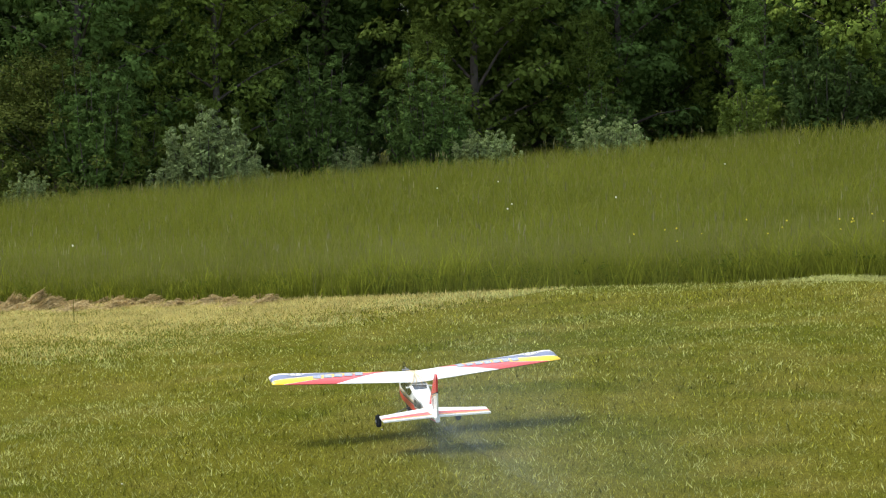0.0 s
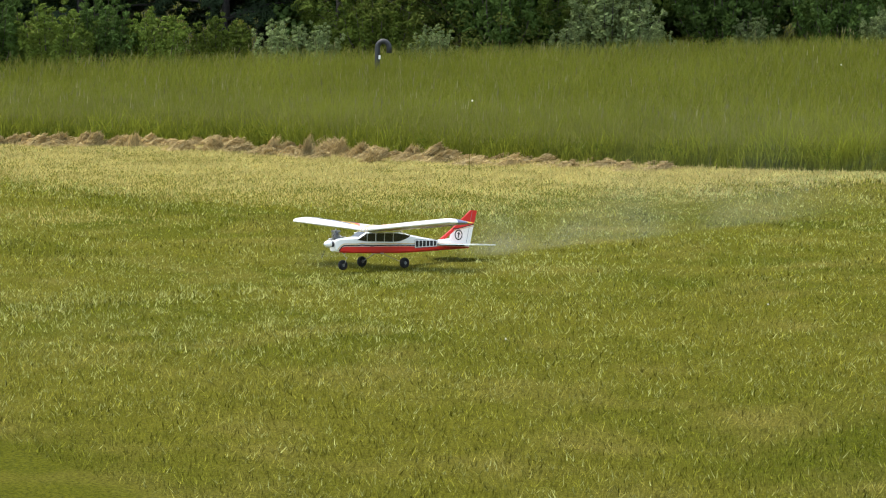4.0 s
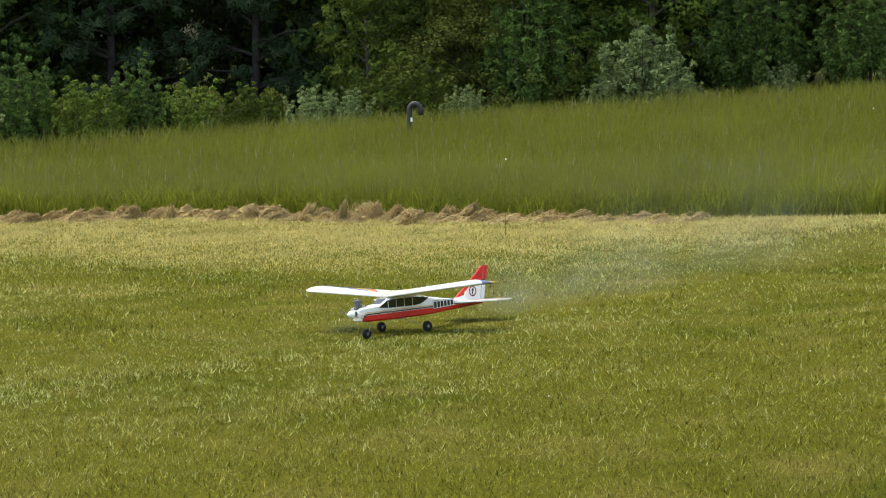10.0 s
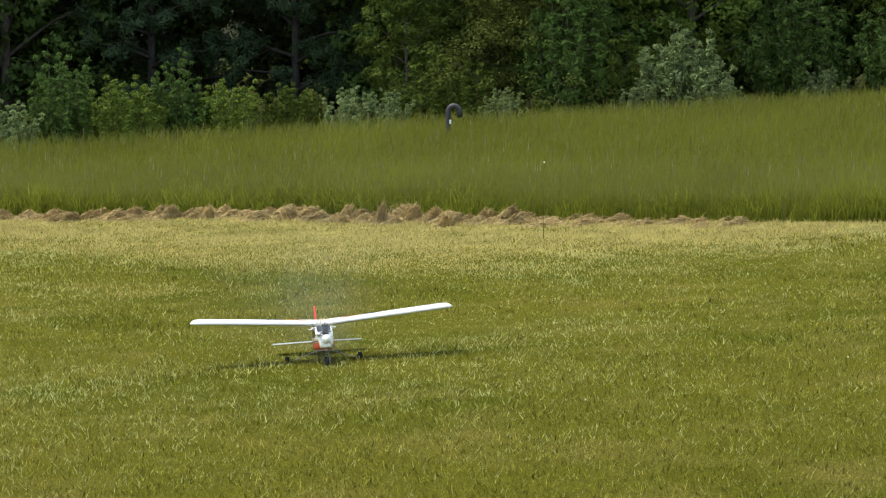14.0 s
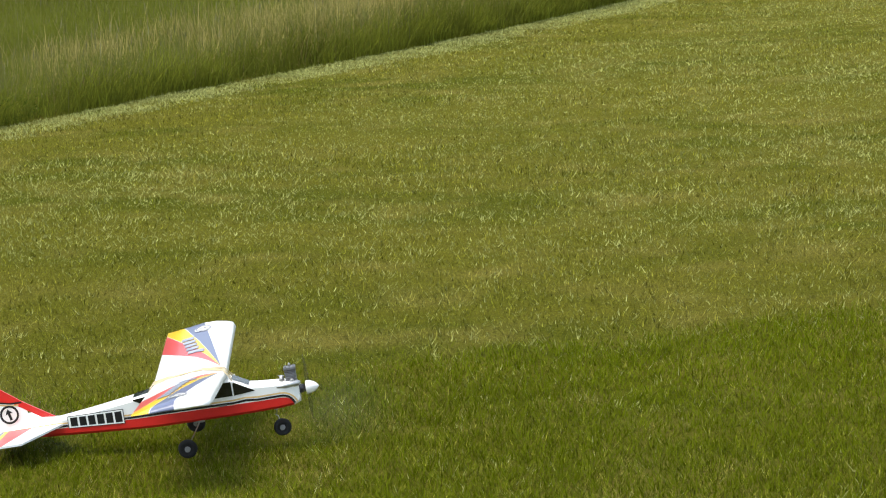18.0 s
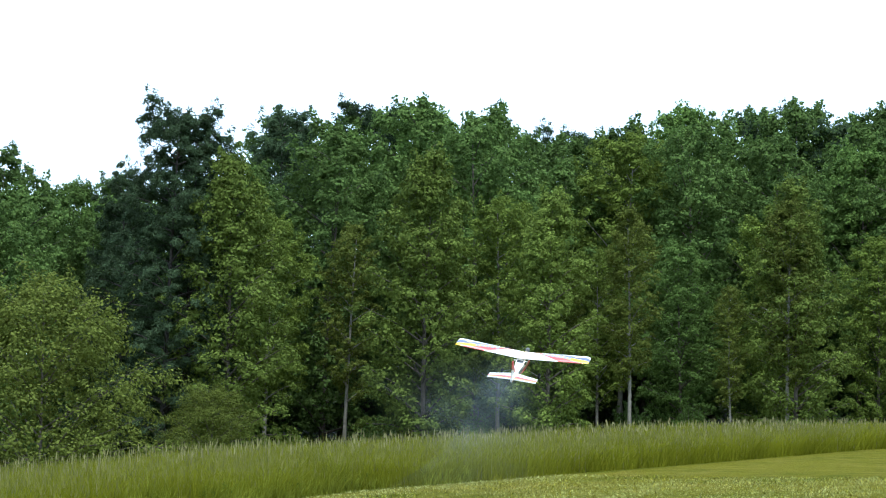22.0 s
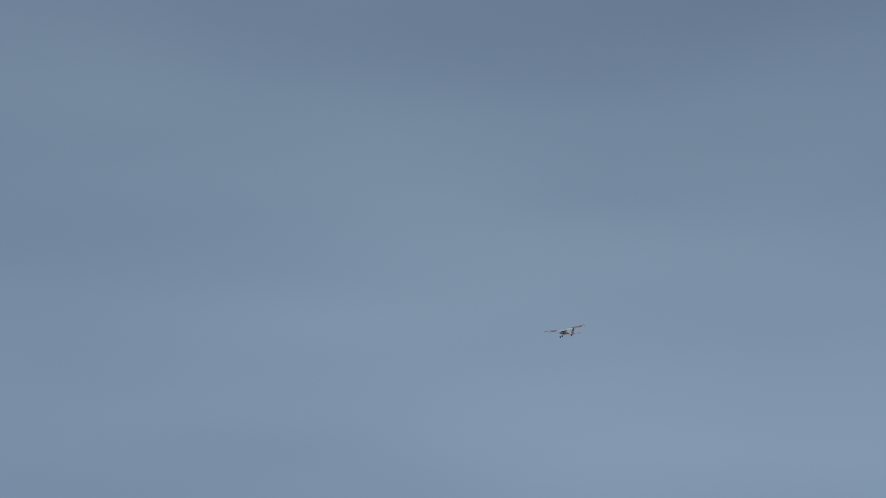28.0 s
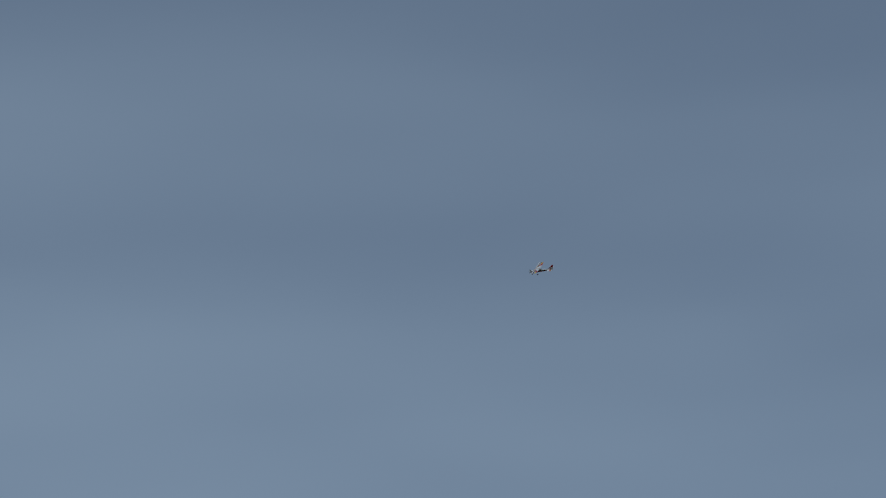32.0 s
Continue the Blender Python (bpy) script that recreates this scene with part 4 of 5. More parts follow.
to_top(6, 6.0, 58.7, 70.0, 9.3, 10)
to_top(6, 6.0, 62.6, 71.5, 6.9, 100)
to_top(5, 12.5, 61.45, 76.0, 13.3, 40)
to_top(5, 12.5, 61.95, 77.0, 13.05, 120)
to_top(5, 12.5, 60.4, 79.0, 11.6, 250)
to_top(5, 12.5, 53.5, 88.0, 13.2, 160)
# light-green trees that stand out before the dark wood
to_top(2, 9.5, -54.1, 49.0, 2.3, 30)
to_top(6, 6.0, -51.3, 48.5, 0.7, 200)
for k in range(20):
    a = -67.5 + k * 1.9 + rng.uniform(-0.4, 0.4)
    if -58.6 < a < -56.6 or -55.2 < a < -50.2 or -48.8 < a < -46.8:
        continue
    kind = int(rng.choice([1, 2, 7]))
    if a < -55:
        to_top(2, TALL[2], a, 47.5 + rng.uniform(-0.5, 1.0), rng.uniform(-2.7, -2.0), k * 77)
    elif k % 2:
        to_top(kind, TALL[kind], a, 50.5 + rng.uniform(-0.5, 1.5), rng.uniform(0.8, 3.6), k * 77)
# pointed maples that stand out before the hill's wood
for a, d, el in ((62.9, 75.5, 12.2), (67.4, 76.0, 12.4), (70.3, 76.5, 11.6), (76.0, 78.0, 11.8)):
    to_top(11, TALL[11], a, d, el, a * 31)
# slim pale-stemmed trees along the hill's wood front
for a, el in ((67.5, 10.4), (70.6, 9.6), (72.2, 11.2), (74.5, 9.4), (75.8, 11.4)):
    to_top(4, 12.0, a, 77.5, el, a * 50)


# ---- shrubs along the wood's foot ----
def bush_mesh(seed, leaf, size, shoots=26, per=34, tall=1.7, wide=0.95):
    """A bush of upright tapering shoots, each dressed with leaves from knee height to its tip."""
    r = np.random.default_rng(seed)
    bm = bmesh.new()
    cs, rs = [], []
    for k in range(shoots):
        a, reach = k * 2.399, wide * math.sqrt((k + 0.5) / shoots) * r.uniform(0.7, 1.05)
        top = tall * r.uniform(0.62, 1.08) * (1.0 - 0.42 * (reach / wide) ** 2)
        tip = Vector((math.cos(a) * reach, math.sin(a) * reach, top))
        low = Vector((tip.x * 0.35, tip.y * 0.35, 0))
        mid = low.lerp(tip, 0.5) + Vector((tip.x, tip.y, 0)) * 0.12
        tube(bm, [low, mid, tip], [0.018, 0.011, 0.003], 5, False)
        n = 9
        for i in range(n):
            f = 0.16 + 0.86 * i / (n - 1)
            q = low.lerp(mid, f * 2) if f < 0.5 else mid.lerp(tip, f * 2 - 1)
            cs.append((q.x + r.normal(0, 0.05), q.y + r.normal(0, 0.05), q.z))
            rs.append(wide * (0.26 - 0.20 * f) * r.uniform(0.8, 1.2))
    v, f = leaf_cloud(r, np.array(cs), np.array(rs), per, size, 0.5, 0.4)
    me = bpy.data.meshes.new("stem")
    bm.to_mesh(me)
    bm.free()
    me.materials.append(M_BARK)
    return me, mesh_from("foliage", v, f, [leaf])


BUSH = [
    ("olive_bush", bush_mesh(21, M_OLIVE, 0.058), "silvery grey-green olive bush before the dark wood"),
    ("green_bush", bush_mesh(22, M_LEAF2, 0.055), "low bright-green bush at the wood's foot"),
    ("dark_bush", bush_mesh(23, M_LEAF3, 0.055), "dark-green bush in the shade of the wood"),
    ("green_bush", bush_mesh(24, M_LEAF, 0.056, 32, 40, 2.6, 1.0), "tall green sapling thicket before the wood"),
]


def shrub(kind, bearing, dist, size):
    name, meshes, label = BUSH[kind]
    root = new(name)
    tagged(root, label, "bush", "bushes along the wood")
    for n, me in zip(("stem", "foliage"), meshes):
        ob = new(n, me)
        ob.parent = root
    x, y, z = at(bearing, dist)
    root.matrix_basis = pose(x, y, z - 0.05, 0, 0, rng.uniform(0, 360)) @ Matrix.Diagonal((size, size, size, 1))
    return root


# the silver bushes and thickets that can be told apart
for kind, a, d, s in ((0, -48.7, 46, 0.72), (0, -47.8, 46.5, 1.08), (0, -46.9, 46, 0.66), (0, -44.6, 47, 0.72), (0, -41.7, 47, 0.78), (0, -41.2, 47, 0.74), (0, -38.9, 47, 0.8), (0, -38.3, 47, 0.76),
                      (0, -55.4, 46, 0.85), (0, -54.6, 46, 0.78), (0, -51.9, 46, 0.7), (3, -62.0, 46, 1.15), (1, -60.6, 45.5, 1.25), (3, -59.4, 46, 1.0), (1, -58.2, 46, 1.1),
                      (0, -63.2, 45, 0.9), (0, -64.6, 45, 1.0), (1, -56.8, 47, 1.0), (3, -50.4, 47.5, 1.2), (1, -53.2, 47.5, 1.0), (1, -49.6, 48, 1.2), (3, -45.2, 48, 1.1), (3, -42.8, 48, 1.0), (2, -38.9, 48, 0.9)):
    shrub(kind, a, d, s * (0.72 if a < -55.5 and kind else 1.0 if kind or s > 0.9 else 0.72))
for a, d, s in UNDER:
    # left of -55 degrees dark saplings stand in for the wood's shade
    plant(int(rng.choice([0, 2, 3])) if a > -55 else int(rng.choice([3, 5])), a, d, s * 0.27)
for k in range(70):
    a = -35 + k * 1.78 + rng.uniform(-0.5, 0.5)
    d = float(np.interp(a, FRONT_A, FRONT_D)) - 3.0 + rng.uniform(-1.5, 1.0)
    shrub(int(rng.choice([1, 2, 3, 2])), a, d, rng.uniform(0.8, 1.35) * (1.0 if a < 40 else 0.62))


# ---- tall meadow ----
def blades(rng, x, y, z, tall, wide, bend, lean=0.25, fine=True):
    """Grass blades as bent tapering strips of three triangles."""
    n = len(x)
    a = rng.uniform(0, 2 * math.pi, n)
    dx, dy = np.cos(a), np.sin(a)
    px, py = -dy * wide * 0.5, dx * wide * 0.5
    t1 = tall * 0.55
    o1, o2 = bend * 0.3 * tall, bend * tall
    lx, ly = rng.normal(0, lean, n) * tall * 0.3, rng.normal(0, lean, n) * tall * 0.3
    v = np.stack([
        np.stack([x - px, y - py, z], 1), np.stack([x + px, y + py, z], 1),
        np.stack([x + dx * o1 + lx * 0.5 - px * 0.8, y + dy * o1 + ly * 0.5 - py * 0.8, z + t1], 1),
        np.stack([x + dx * o1 + lx * 0.5 + px * 0.8, y + dy * o1 + ly * 0.5 + py * 0.8, z + t1], 1),
        np.stack([x + dx * o2 + lx, y + dy * o2 + ly, z + tall], 1)], 1)
    if not fine:
        i = np.arange(n)[:, None] * 3
        return v[:, [0, 1, 4]].reshape(-1, 3), i + np.array([[0, 1, 2]])
    i = np.arange(n)[:, None] * 5
    f = np.concatenate([i + np.array([[0, 1, 3]]), i + np.array([[0, 3, 2]]), i + np.array([[2, 3, 4]])], 0)
    return v.reshape(-1, 3), f


def soft_noise(x, y, cell, seed):
    """Smooth random values from 0 to 1 over the plan, on a lattice of the given cell."""
    g = np.random.default_rng(seed).uniform(0, 1, (256, 256))
    u, v = x / cell, y / cell
    i, j = np.floor(u).astype(int), np.floor(v).astype(int)
    p, q = u - i, v - j
    p, q = p * p * (3 - 2 * p), q * q * (3 - 2 * q)
    i, j = i % 256, j % 256
    k, m = (i + 1) % 256, (j + 1) % 256
    return (g[i, j] * (1 - p) + g[k, j] * p) * (1 - q) + (g[i, m] * (1 - p) + g[k, m] * p) * q


def to_line(line, x, y):
    """Distance of points from a line of plan points."""
    best = np.full(len(x), 1e9)
    for (ax, ay), (bx, by) in zip(line, line[1:]):
        dx, dy = bx - ax, by - ay
        t = np.clip(((x - ax) * dx + (y - ay) * dy) / (dx * dx + dy * dy), 0, 1)
        best = np.minimum(best, np.hypot(x - ax - t * dx, y - ay - t * dy))
    return best


def meadow(name, poly, edge, seed, count, x0, x1, y0, y1, heads, mat, label):
    rng = np.random.default_rng(seed)
    e = np.array(edge, float)
    seg = np.hypot(*(e[1:] - e[:-1]).T)
    # half of the stems stand along the mown edge, the rest thins out with distance
    near = count // 2
    cum = np.concatenate([[0], np.cumsum(seg)])
    s = rng.uniform(0, cum[-1], near)
    ex, ey = np.interp(s, cum, e[:, 0]), np.interp(s, cum, e[:, 1])
    ex += rng.normal(0, 1.1, near)
    ey += np.abs(rng.normal(0, 1.8, near)) - 0.05
    d = np.sqrt(rng.uniform(18 ** 0.9, 78 ** 0.9, count * 3) ** (2 / 0.9))
    a = np.radians(rng.uniform(-72, 88, count * 3))
    fx, fy = np.sin(a) * d, np.cos(a) * d
    x, y = np.concatenate([ex, fx]), np.concatenate([ey, fy])
    ok = inside(poly, x, y) & (x > x0) & (x < x1) & (y > y0) & (y < y1)
    x, y = x[ok], y[ok]
    x, y = x[:count], y[:count]
    n = len(x)
    z = height(x, y)
    patch = 0.72 + 0.5 * soft_noise(x, y, 1.7, seed) * 0.6 + 0.25 * soft_noise(x, y, 0.45, seed + 1)
    far = np.clip(np.hypot(x, y) / 24, 1, 3)
    full = grass_tall(x, y)
    if x1 > 1:      # lower grass beside the mown lane
        full = full * np.where(y > 20.3, np.clip(0.42 + 0.24 * (x - np.interp(y, [20.5, 26, 40, 60.7], [2.85, 4.6, 8.5, 13.7])), 0.42, 1), 1)
    tall = full * rng.uniform(0.5, 1.12, n) * np.clip(patch, 0.72, 1.1)
    # short filler behind, one triangle a blade
    r2, a2 = np.sqrt(rng.uniform(22 ** 2, 56 ** 2, 170000)), np.radians(rng.uniform(-66, 80, 170000))
    sx, sy = np.sin(a2) * r2, np.cos(a2) * r2
    if x1 < 1:
        px, py, _ = at(-53.19, 38.9)
        sx, sy = np.concatenate([sx, px + rng.normal(0, 0.45, 1500)]), np.concatenate([sy, py + rng.normal(-0.4, 0.35, 1500)])
    else:           # the thick band that closes the mown lane
        t = rng.uniform(-0.5, 13.7, 16000)
        sx = np.concatenate([sx, t])
        sy = np.concatenate([sy, np.interp(t, [-0.5, 5.3, 10.3, 13.7], [60, 66.5, 68, 66]) + np.abs(rng.normal(0.2, 1.6, 16000))])
    ok = inside(poly, sx, sy) & (sx > x0) & (sx < x1) & (sy > y0) & (sy < y1)
    sx, sy = sx[ok], sy[ok]
    sv, sf = blades(rng, sx, sy, height(sx, sy) - 0.01, grass_tall(sx, sy) * rng.uniform(0.4, 0.95, len(sx)), 0.011 * np.clip(np.hypot(sx, sy) / 24, 1, 2.2), rng.uniform(0.2, 1.2, len(sx)), 0.9, False)
    v, f = blades(rng, x, y, z - 0.01, tall, 0.0072 * far * rng.uniform(0.6, 1.3, n), rng.uniform(0.1, 1.1, n), 0.8)
    v, f = np.concatenate([v, sv]), np.concatenate([f, sf + len(v)])
    ob = new(name, mesh_from(name, v, f, [mat]))
    tagged(ob, label, "grass", kind="stuff")
    # flowering heads: a haze of fine plumes near the tops, and a few that stand out
    m = len(x) // 2
    k = rng.choice(n, m, replace=False)
    hz = z[k] + full[k] * rng.uniform(0.5, 0.98 if x1 > 1 else 0.86, m) * np.clip(patch[k], 0.8, 1.0)
    hv, hf = blades(rng, x[k] + rng.normal(0, 0.05, m), y[k] + rng.normal(0, 0.05, m), hz - 0.05, rng.uniform(0.06, 0.15, m), 0.010 * far[k], rng.uniform(0, 0.6, m), 0.6, False)
    k = rng.choice(n, n // heads, replace=False)
    m = len(k)
    ht = full[k] * rng.uniform(0.92, 1.22, m)
    tv, tf = blades(rng, x[k], y[k], z[k], ht, 0.004 * far[k], rng.uniform(0.0, 0.10, m), 0.15)
    tips = tv.reshape(-1, 5, 3)[:, 4]
    gv, gf = blades(rng, tips[:, 0], tips[:, 1], tips[:, 2] - 0.05, rng.uniform(0.06, 0.13, m), 0.010 * far[k], rng.uniform(0, 0.2, m), 0.2)
    faces = np.concatenate([hf, tf + len(hv), gf + len(hv) + len(tv)])
    ob = new(name + "_seed_heads", mesh_from("heads", np.concatenate([hv, tv, gv]), faces, [M_PLUME, M_HEAD], index=np.where(np.arange(len(faces)) < len(hf), 0, 1)))
    tagged(ob, "brownish flowering heads over the tall meadow grass", "grass", kind="stuff")


meadow("meadow_grass", FIELD_L, EDGE_L[2:], 31, 170000, -75, 0, -12, 60, 60, M_BLADE, "tall unmown yellow-green meadow grass below the wood")
meadow("meadow_grass_hill", FIELD_R, EDGE_R[2:], 32, 165000, -1, 85, 5, 85, 26, M_HILL, "tall unmown meadow grass on the rising hillside")


# ---- mown turf blades ----
def turf(seed, count):
    rng = np.random.default_rng(seed)
    d = rng.uniform(6.8 ** 0.25, 40 ** 0.25, count * 2) ** 4
    a = np.radians(rng.uniform(-70, 82, count * 2))
    x, y = np.sin(a) * d, np.cos(a) * d
    ok = ~inside(FIELD_L, x, y) & ~inside(FIELD_R, x, y) & (y > 4.5) & (np.hypot(x, y) < 40)
    x, y = x[ok][:count], y[ok][:count]
    # the close-cut strip beside the lane's edge
    e = np.array(EDGE_L[10:], float)
    cum = np.concatenate([[0], np.cumsum(np.hypot(*(e[1:] - e[:-1]).T))])
    t = cum[-1] * rng.uniform(0, 1, 60000) ** 1.5
    ex, ey = np.interp(t, cum, e[:, 0]) + rng.uniform(-0.1, 0.75, 60000), np.interp(t, cum, e[:, 1]) + rng.uniform(-0.35, 0.1, 60000)
    ok = ~inside(FIELD_L, ex, ey)
    x, y = np.concatenate([x, ex[ok]]), np.concatenate([y, ey[ok]])
    # finer litter over the raked belt before the hay
    ex = rng.uniform(-30, -15, 120000)
    ey = np.interp(ex, *np.array(EDGE_L[2:13], float).T) - np.abs(rng.normal(0, 2.4, 120000))
    ok = (ey > 4.5) & ~inside(FIELD_L, ex, ey)
    x, y = np.concatenate([x, ex[ok]]), np.concatenate([y, ey[ok]])
    d = np.hypot(x, y)
    n = len(x)
    far = np.clip(d / 13.5, 0.75, 3)
    tuft = soft_noise(x, y, 0.03, 5) * 1.2 + soft_noise(x, y, 0.10, 6) * 0.5 + soft_noise(x, y, 0.5, 17) * 0.3 + 0.1
    streak = 0.7 * soft_noise(x * 0.3, y, 0.35, 19) + 0.4 * soft_noise(x * 0.4, y, 1.3, 21) - 0.55
    tuft = tuft * (1 + streak * np.clip((d - 10) / 8, 0.2, 1)) * 0.94
    # pale blades: in drifts, in the mower's swaths, along every cut edge, and over the raked strip before the hay
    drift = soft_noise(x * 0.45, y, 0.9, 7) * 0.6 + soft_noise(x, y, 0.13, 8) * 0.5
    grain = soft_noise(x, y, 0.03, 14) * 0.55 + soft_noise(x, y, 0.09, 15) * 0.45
    # turf's paler look at grazing distance is painted in with more pale blades
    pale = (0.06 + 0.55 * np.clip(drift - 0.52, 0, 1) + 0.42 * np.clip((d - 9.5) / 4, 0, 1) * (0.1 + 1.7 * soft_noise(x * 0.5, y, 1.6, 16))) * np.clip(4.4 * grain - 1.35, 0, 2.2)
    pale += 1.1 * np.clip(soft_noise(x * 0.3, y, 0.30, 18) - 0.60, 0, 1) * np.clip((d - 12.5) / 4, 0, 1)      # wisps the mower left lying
    el, er = to_line(EDGE_L, x, y), to_line(EDGE_R, x, y)
    ragged = soft_noise(x, y, 0.6, 9)
    rim = np.minimum(el + np.where(x < -17, 9, 0), er)
    pale += 1.0 * np.clip(1.35 - rim / (0.45 + 0.5 * ragged), 0, 1)
    # mowing stripes: their dark and light sheen painted as fewer, then more pale blades
    pale -= 0.34 * np.exp(-((rim - 1.7) / 0.7) ** 2)
    pale += 0.20 * np.exp(-((rim - 3.6) / 0.9) ** 2)
    raked = np.clip((-14.5 - x) / 4, 0, 1) * np.clip(1.35 - el / (2.6 + 3.4 * soft_noise(x * 0.5, y, 1.3, 10)), 0, 1)
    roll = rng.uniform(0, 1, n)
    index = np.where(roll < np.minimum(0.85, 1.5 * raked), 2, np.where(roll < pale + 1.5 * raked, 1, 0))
    v, f = blades(rng, x, y, height(x, y) - 0.003, 0.031 * tuft * rng.uniform(0.5, 1.2, n) * np.where(index == 1, 0.72, 1.0), 0.0042 * far * rng.uniform(0.45, 1.6, n) * np.where(index == 1, 1.2, 1.0), rng.uniform(0.2, 1.3, n) + np.where(index == 1, 0.3, 0.0), 0.9, False)
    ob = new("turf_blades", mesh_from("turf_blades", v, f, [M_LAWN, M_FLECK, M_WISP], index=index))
    tagged(ob, "short mown grass blades of the runway", "grass", kind="stuff")


turf(41, 860000)


def clover():
    rng = np.random.default_rng(43)
    n = 190000
    x, y = rng.uniform(-4.2, 2.8, n), rng.uniform(6.4, 12.2, n)
    wob = 1.6 * (soft_noise(x, y, 0.8, 11) - 0.5) + 0.7 * (soft_noise(x, y, 0.25, 12) - 0.5)
    jx, jy = rng.normal(0, 0.15, n), rng.normal(0, 0.15, n)
    ok = inside([(-3.8, 9.7), (-2.4, 10.3), (-1.0, 10.8), (0.0, 11.3), (1.1, 11.1), (1.7, 10.3), (1.5, 9.0), (1.2, 6.8), (-3.8, 6.8)], x + wob + jx, y + wob * 0.6 + jy)
    x, y = x[ok], y[ok]
    n = len(x)
    tuft = soft_noise(x, y, 0.12, 13) * 0.6 + 0.7
    v, f = blades(rng, x, y, height(x, y) - 0.003, 0.036 * tuft * rng.uniform(0.5, 1.2, n), 0.0062 * rng.uniform(0.6, 1.3, n), rng.uniform(0.2, 1.3, n), 0.9, False)
    tagged(new("clover_patch", mesh_from("clover_patch", v, f, [M_CLOVER])), "lush dark-green clover patch in the mown turf", "grass", kind="stuff")


clover()


def edge_grass(line, side, seed, n):
    """Fresh tufts of uneven height that stand in the light along the meadow's cut edge."""
    rng = np.random.default_rng(seed)
    e = np.array(line, float)
    step = e[1:] - e[:-1]
    cum = np.concatenate([[0], np.cumsum(np.hypot(*step.T))])
    s = cum[-1] * rng.uniform(0, 1, n)
    k = np.clip(np.searchsorted(cum, s) - 1, 0, len(step) - 1)
    normal = np.stack([-step[k, 1], step[k, 0]], 1) / np.hypot(*step[k].T)[:, None] * side
    inward = np.abs(rng.normal(0, 0.22, n)) - 0.02
    x, y = np.interp(s, cum, e[:, 0]) + normal[:, 0] * inward, np.interp(s, cum, e[:, 1]) + normal[:, 1] * inward
    tuft = soft_noise(s, s * 0.3, 0.16, seed + 1) * 0.6 + soft_noise(s, s * 0.2, 0.9, seed + 2) * 0.5
    ok = rng.uniform(0.35, 0.95, n) < tuft
    x, y, tuft, inward = x[ok], y[ok], tuft[ok], inward[ok]
    n = len(x)
    v, f = blades(rng, x, y, height(x, y), (0.10 + 0.38 * tuft * np.clip(inward / 0.25 + 0.4, 0, 1.2)) * rng.uniform(0.5, 1.15, n), 0.0072 * np.clip(np.hypot(x, y) / 20, 0.7, 2) * rng.uniform(0.6, 1.4, n), rng.uniform(0.1, 0.9, n), 0.7)
    tagged(new("edge_grass", mesh_from("edge_grass", v, f, [M_FRESH])), "fresh yellow-green grass tufts along the meadow's cut edge", "grass", kind="stuff")


edge_grass(EDGE_L[2:21], 1, 61, 34000)
edge_grass(EDGE_R[1:21], 1, 64, 34000)


def plumes():
    """Dry tan grass on the bank beside the mown lane."""
    rng = np.random.default_rng(47)
    e = np.array(EDGE_L[15:21], float)
    cum = np.concatenate([[0], np.cumsum(np.hypot(*(e[1:] - e[:-1]).T))])
    n = 30000
    s = cum[-1] * rng.uniform(0.02, 1, n)
    inward = np.abs(rng.normal(0, 1.1, n)) + 0.35
    x, y = np.interp(s, cum, e[:, 0]) - inward, np.interp(s, cum, e[:, 1]) + rng.normal(0, 0.3, n)
    ok = rng.uniform(0, 1, n) < np.clip(0.04 + s / 13, 0, 0.8) * (1.6 * soft_noise(x, y, 0.5, 20) - 0.2)
    x, y = x[ok], y[ok]
    n = len(x)
    v, f = blades(rng, x, y, height(x, y), grass_tall(x, y) * rng.uniform(0.75, 1.18, n), 0.0085 * np.hypot(x, y) / 26 * rng.uniform(0.6, 1.4, n), rng.uniform(0.0, 0.4, n), 0.4)
    tagged(new("dry_plume_grass", mesh_from("dry_plume_grass", v, f, [M_TAN])), "dry tan plume grass on the bank beside the lane", "grass", kind="stuff")


plumes()


def weeds():
    """Low broad-leaved tufts at the foot of the unmown grass."""
    rng = np.random.default_rng(49)
    cs, rs = [], []
    for e in (np.array(EDGE_R[3:20], float), np.array(EDGE_L[3:16], float)):
        cum = np.concatenate([[0], np.cumsum(np.hypot(*(e[1:] - e[:-1]).T))])
        n = int(cum[-1] * 16)
        s = rng.uniform(0, cum[-1], n)
        x, y = np.interp(s, cum, e[:, 0]) + rng.normal(0, 0.15, n), np.interp(s, cum, e[:, 1]) + np.abs(rng.normal(0.05, 0.35, n))
        cs.append(np.stack([x, y, height(x, y) + rng.uniform(0.04, 0.22, n)], 1))
        rs.append(rng.uniform(0.04, 0.12, n))
    v, f = leaf_cloud(rng, np.concatenate(cs), np.concatenate(rs), 18, 0.018, 0.6, 0.35)
    tagged(new("edge_weeds", mesh_from("edge_weeds", v, f, [M_WEED])), "low dark-green weeds at the foot of the unmown grass", "weeds", kind="stuff")


weeds()


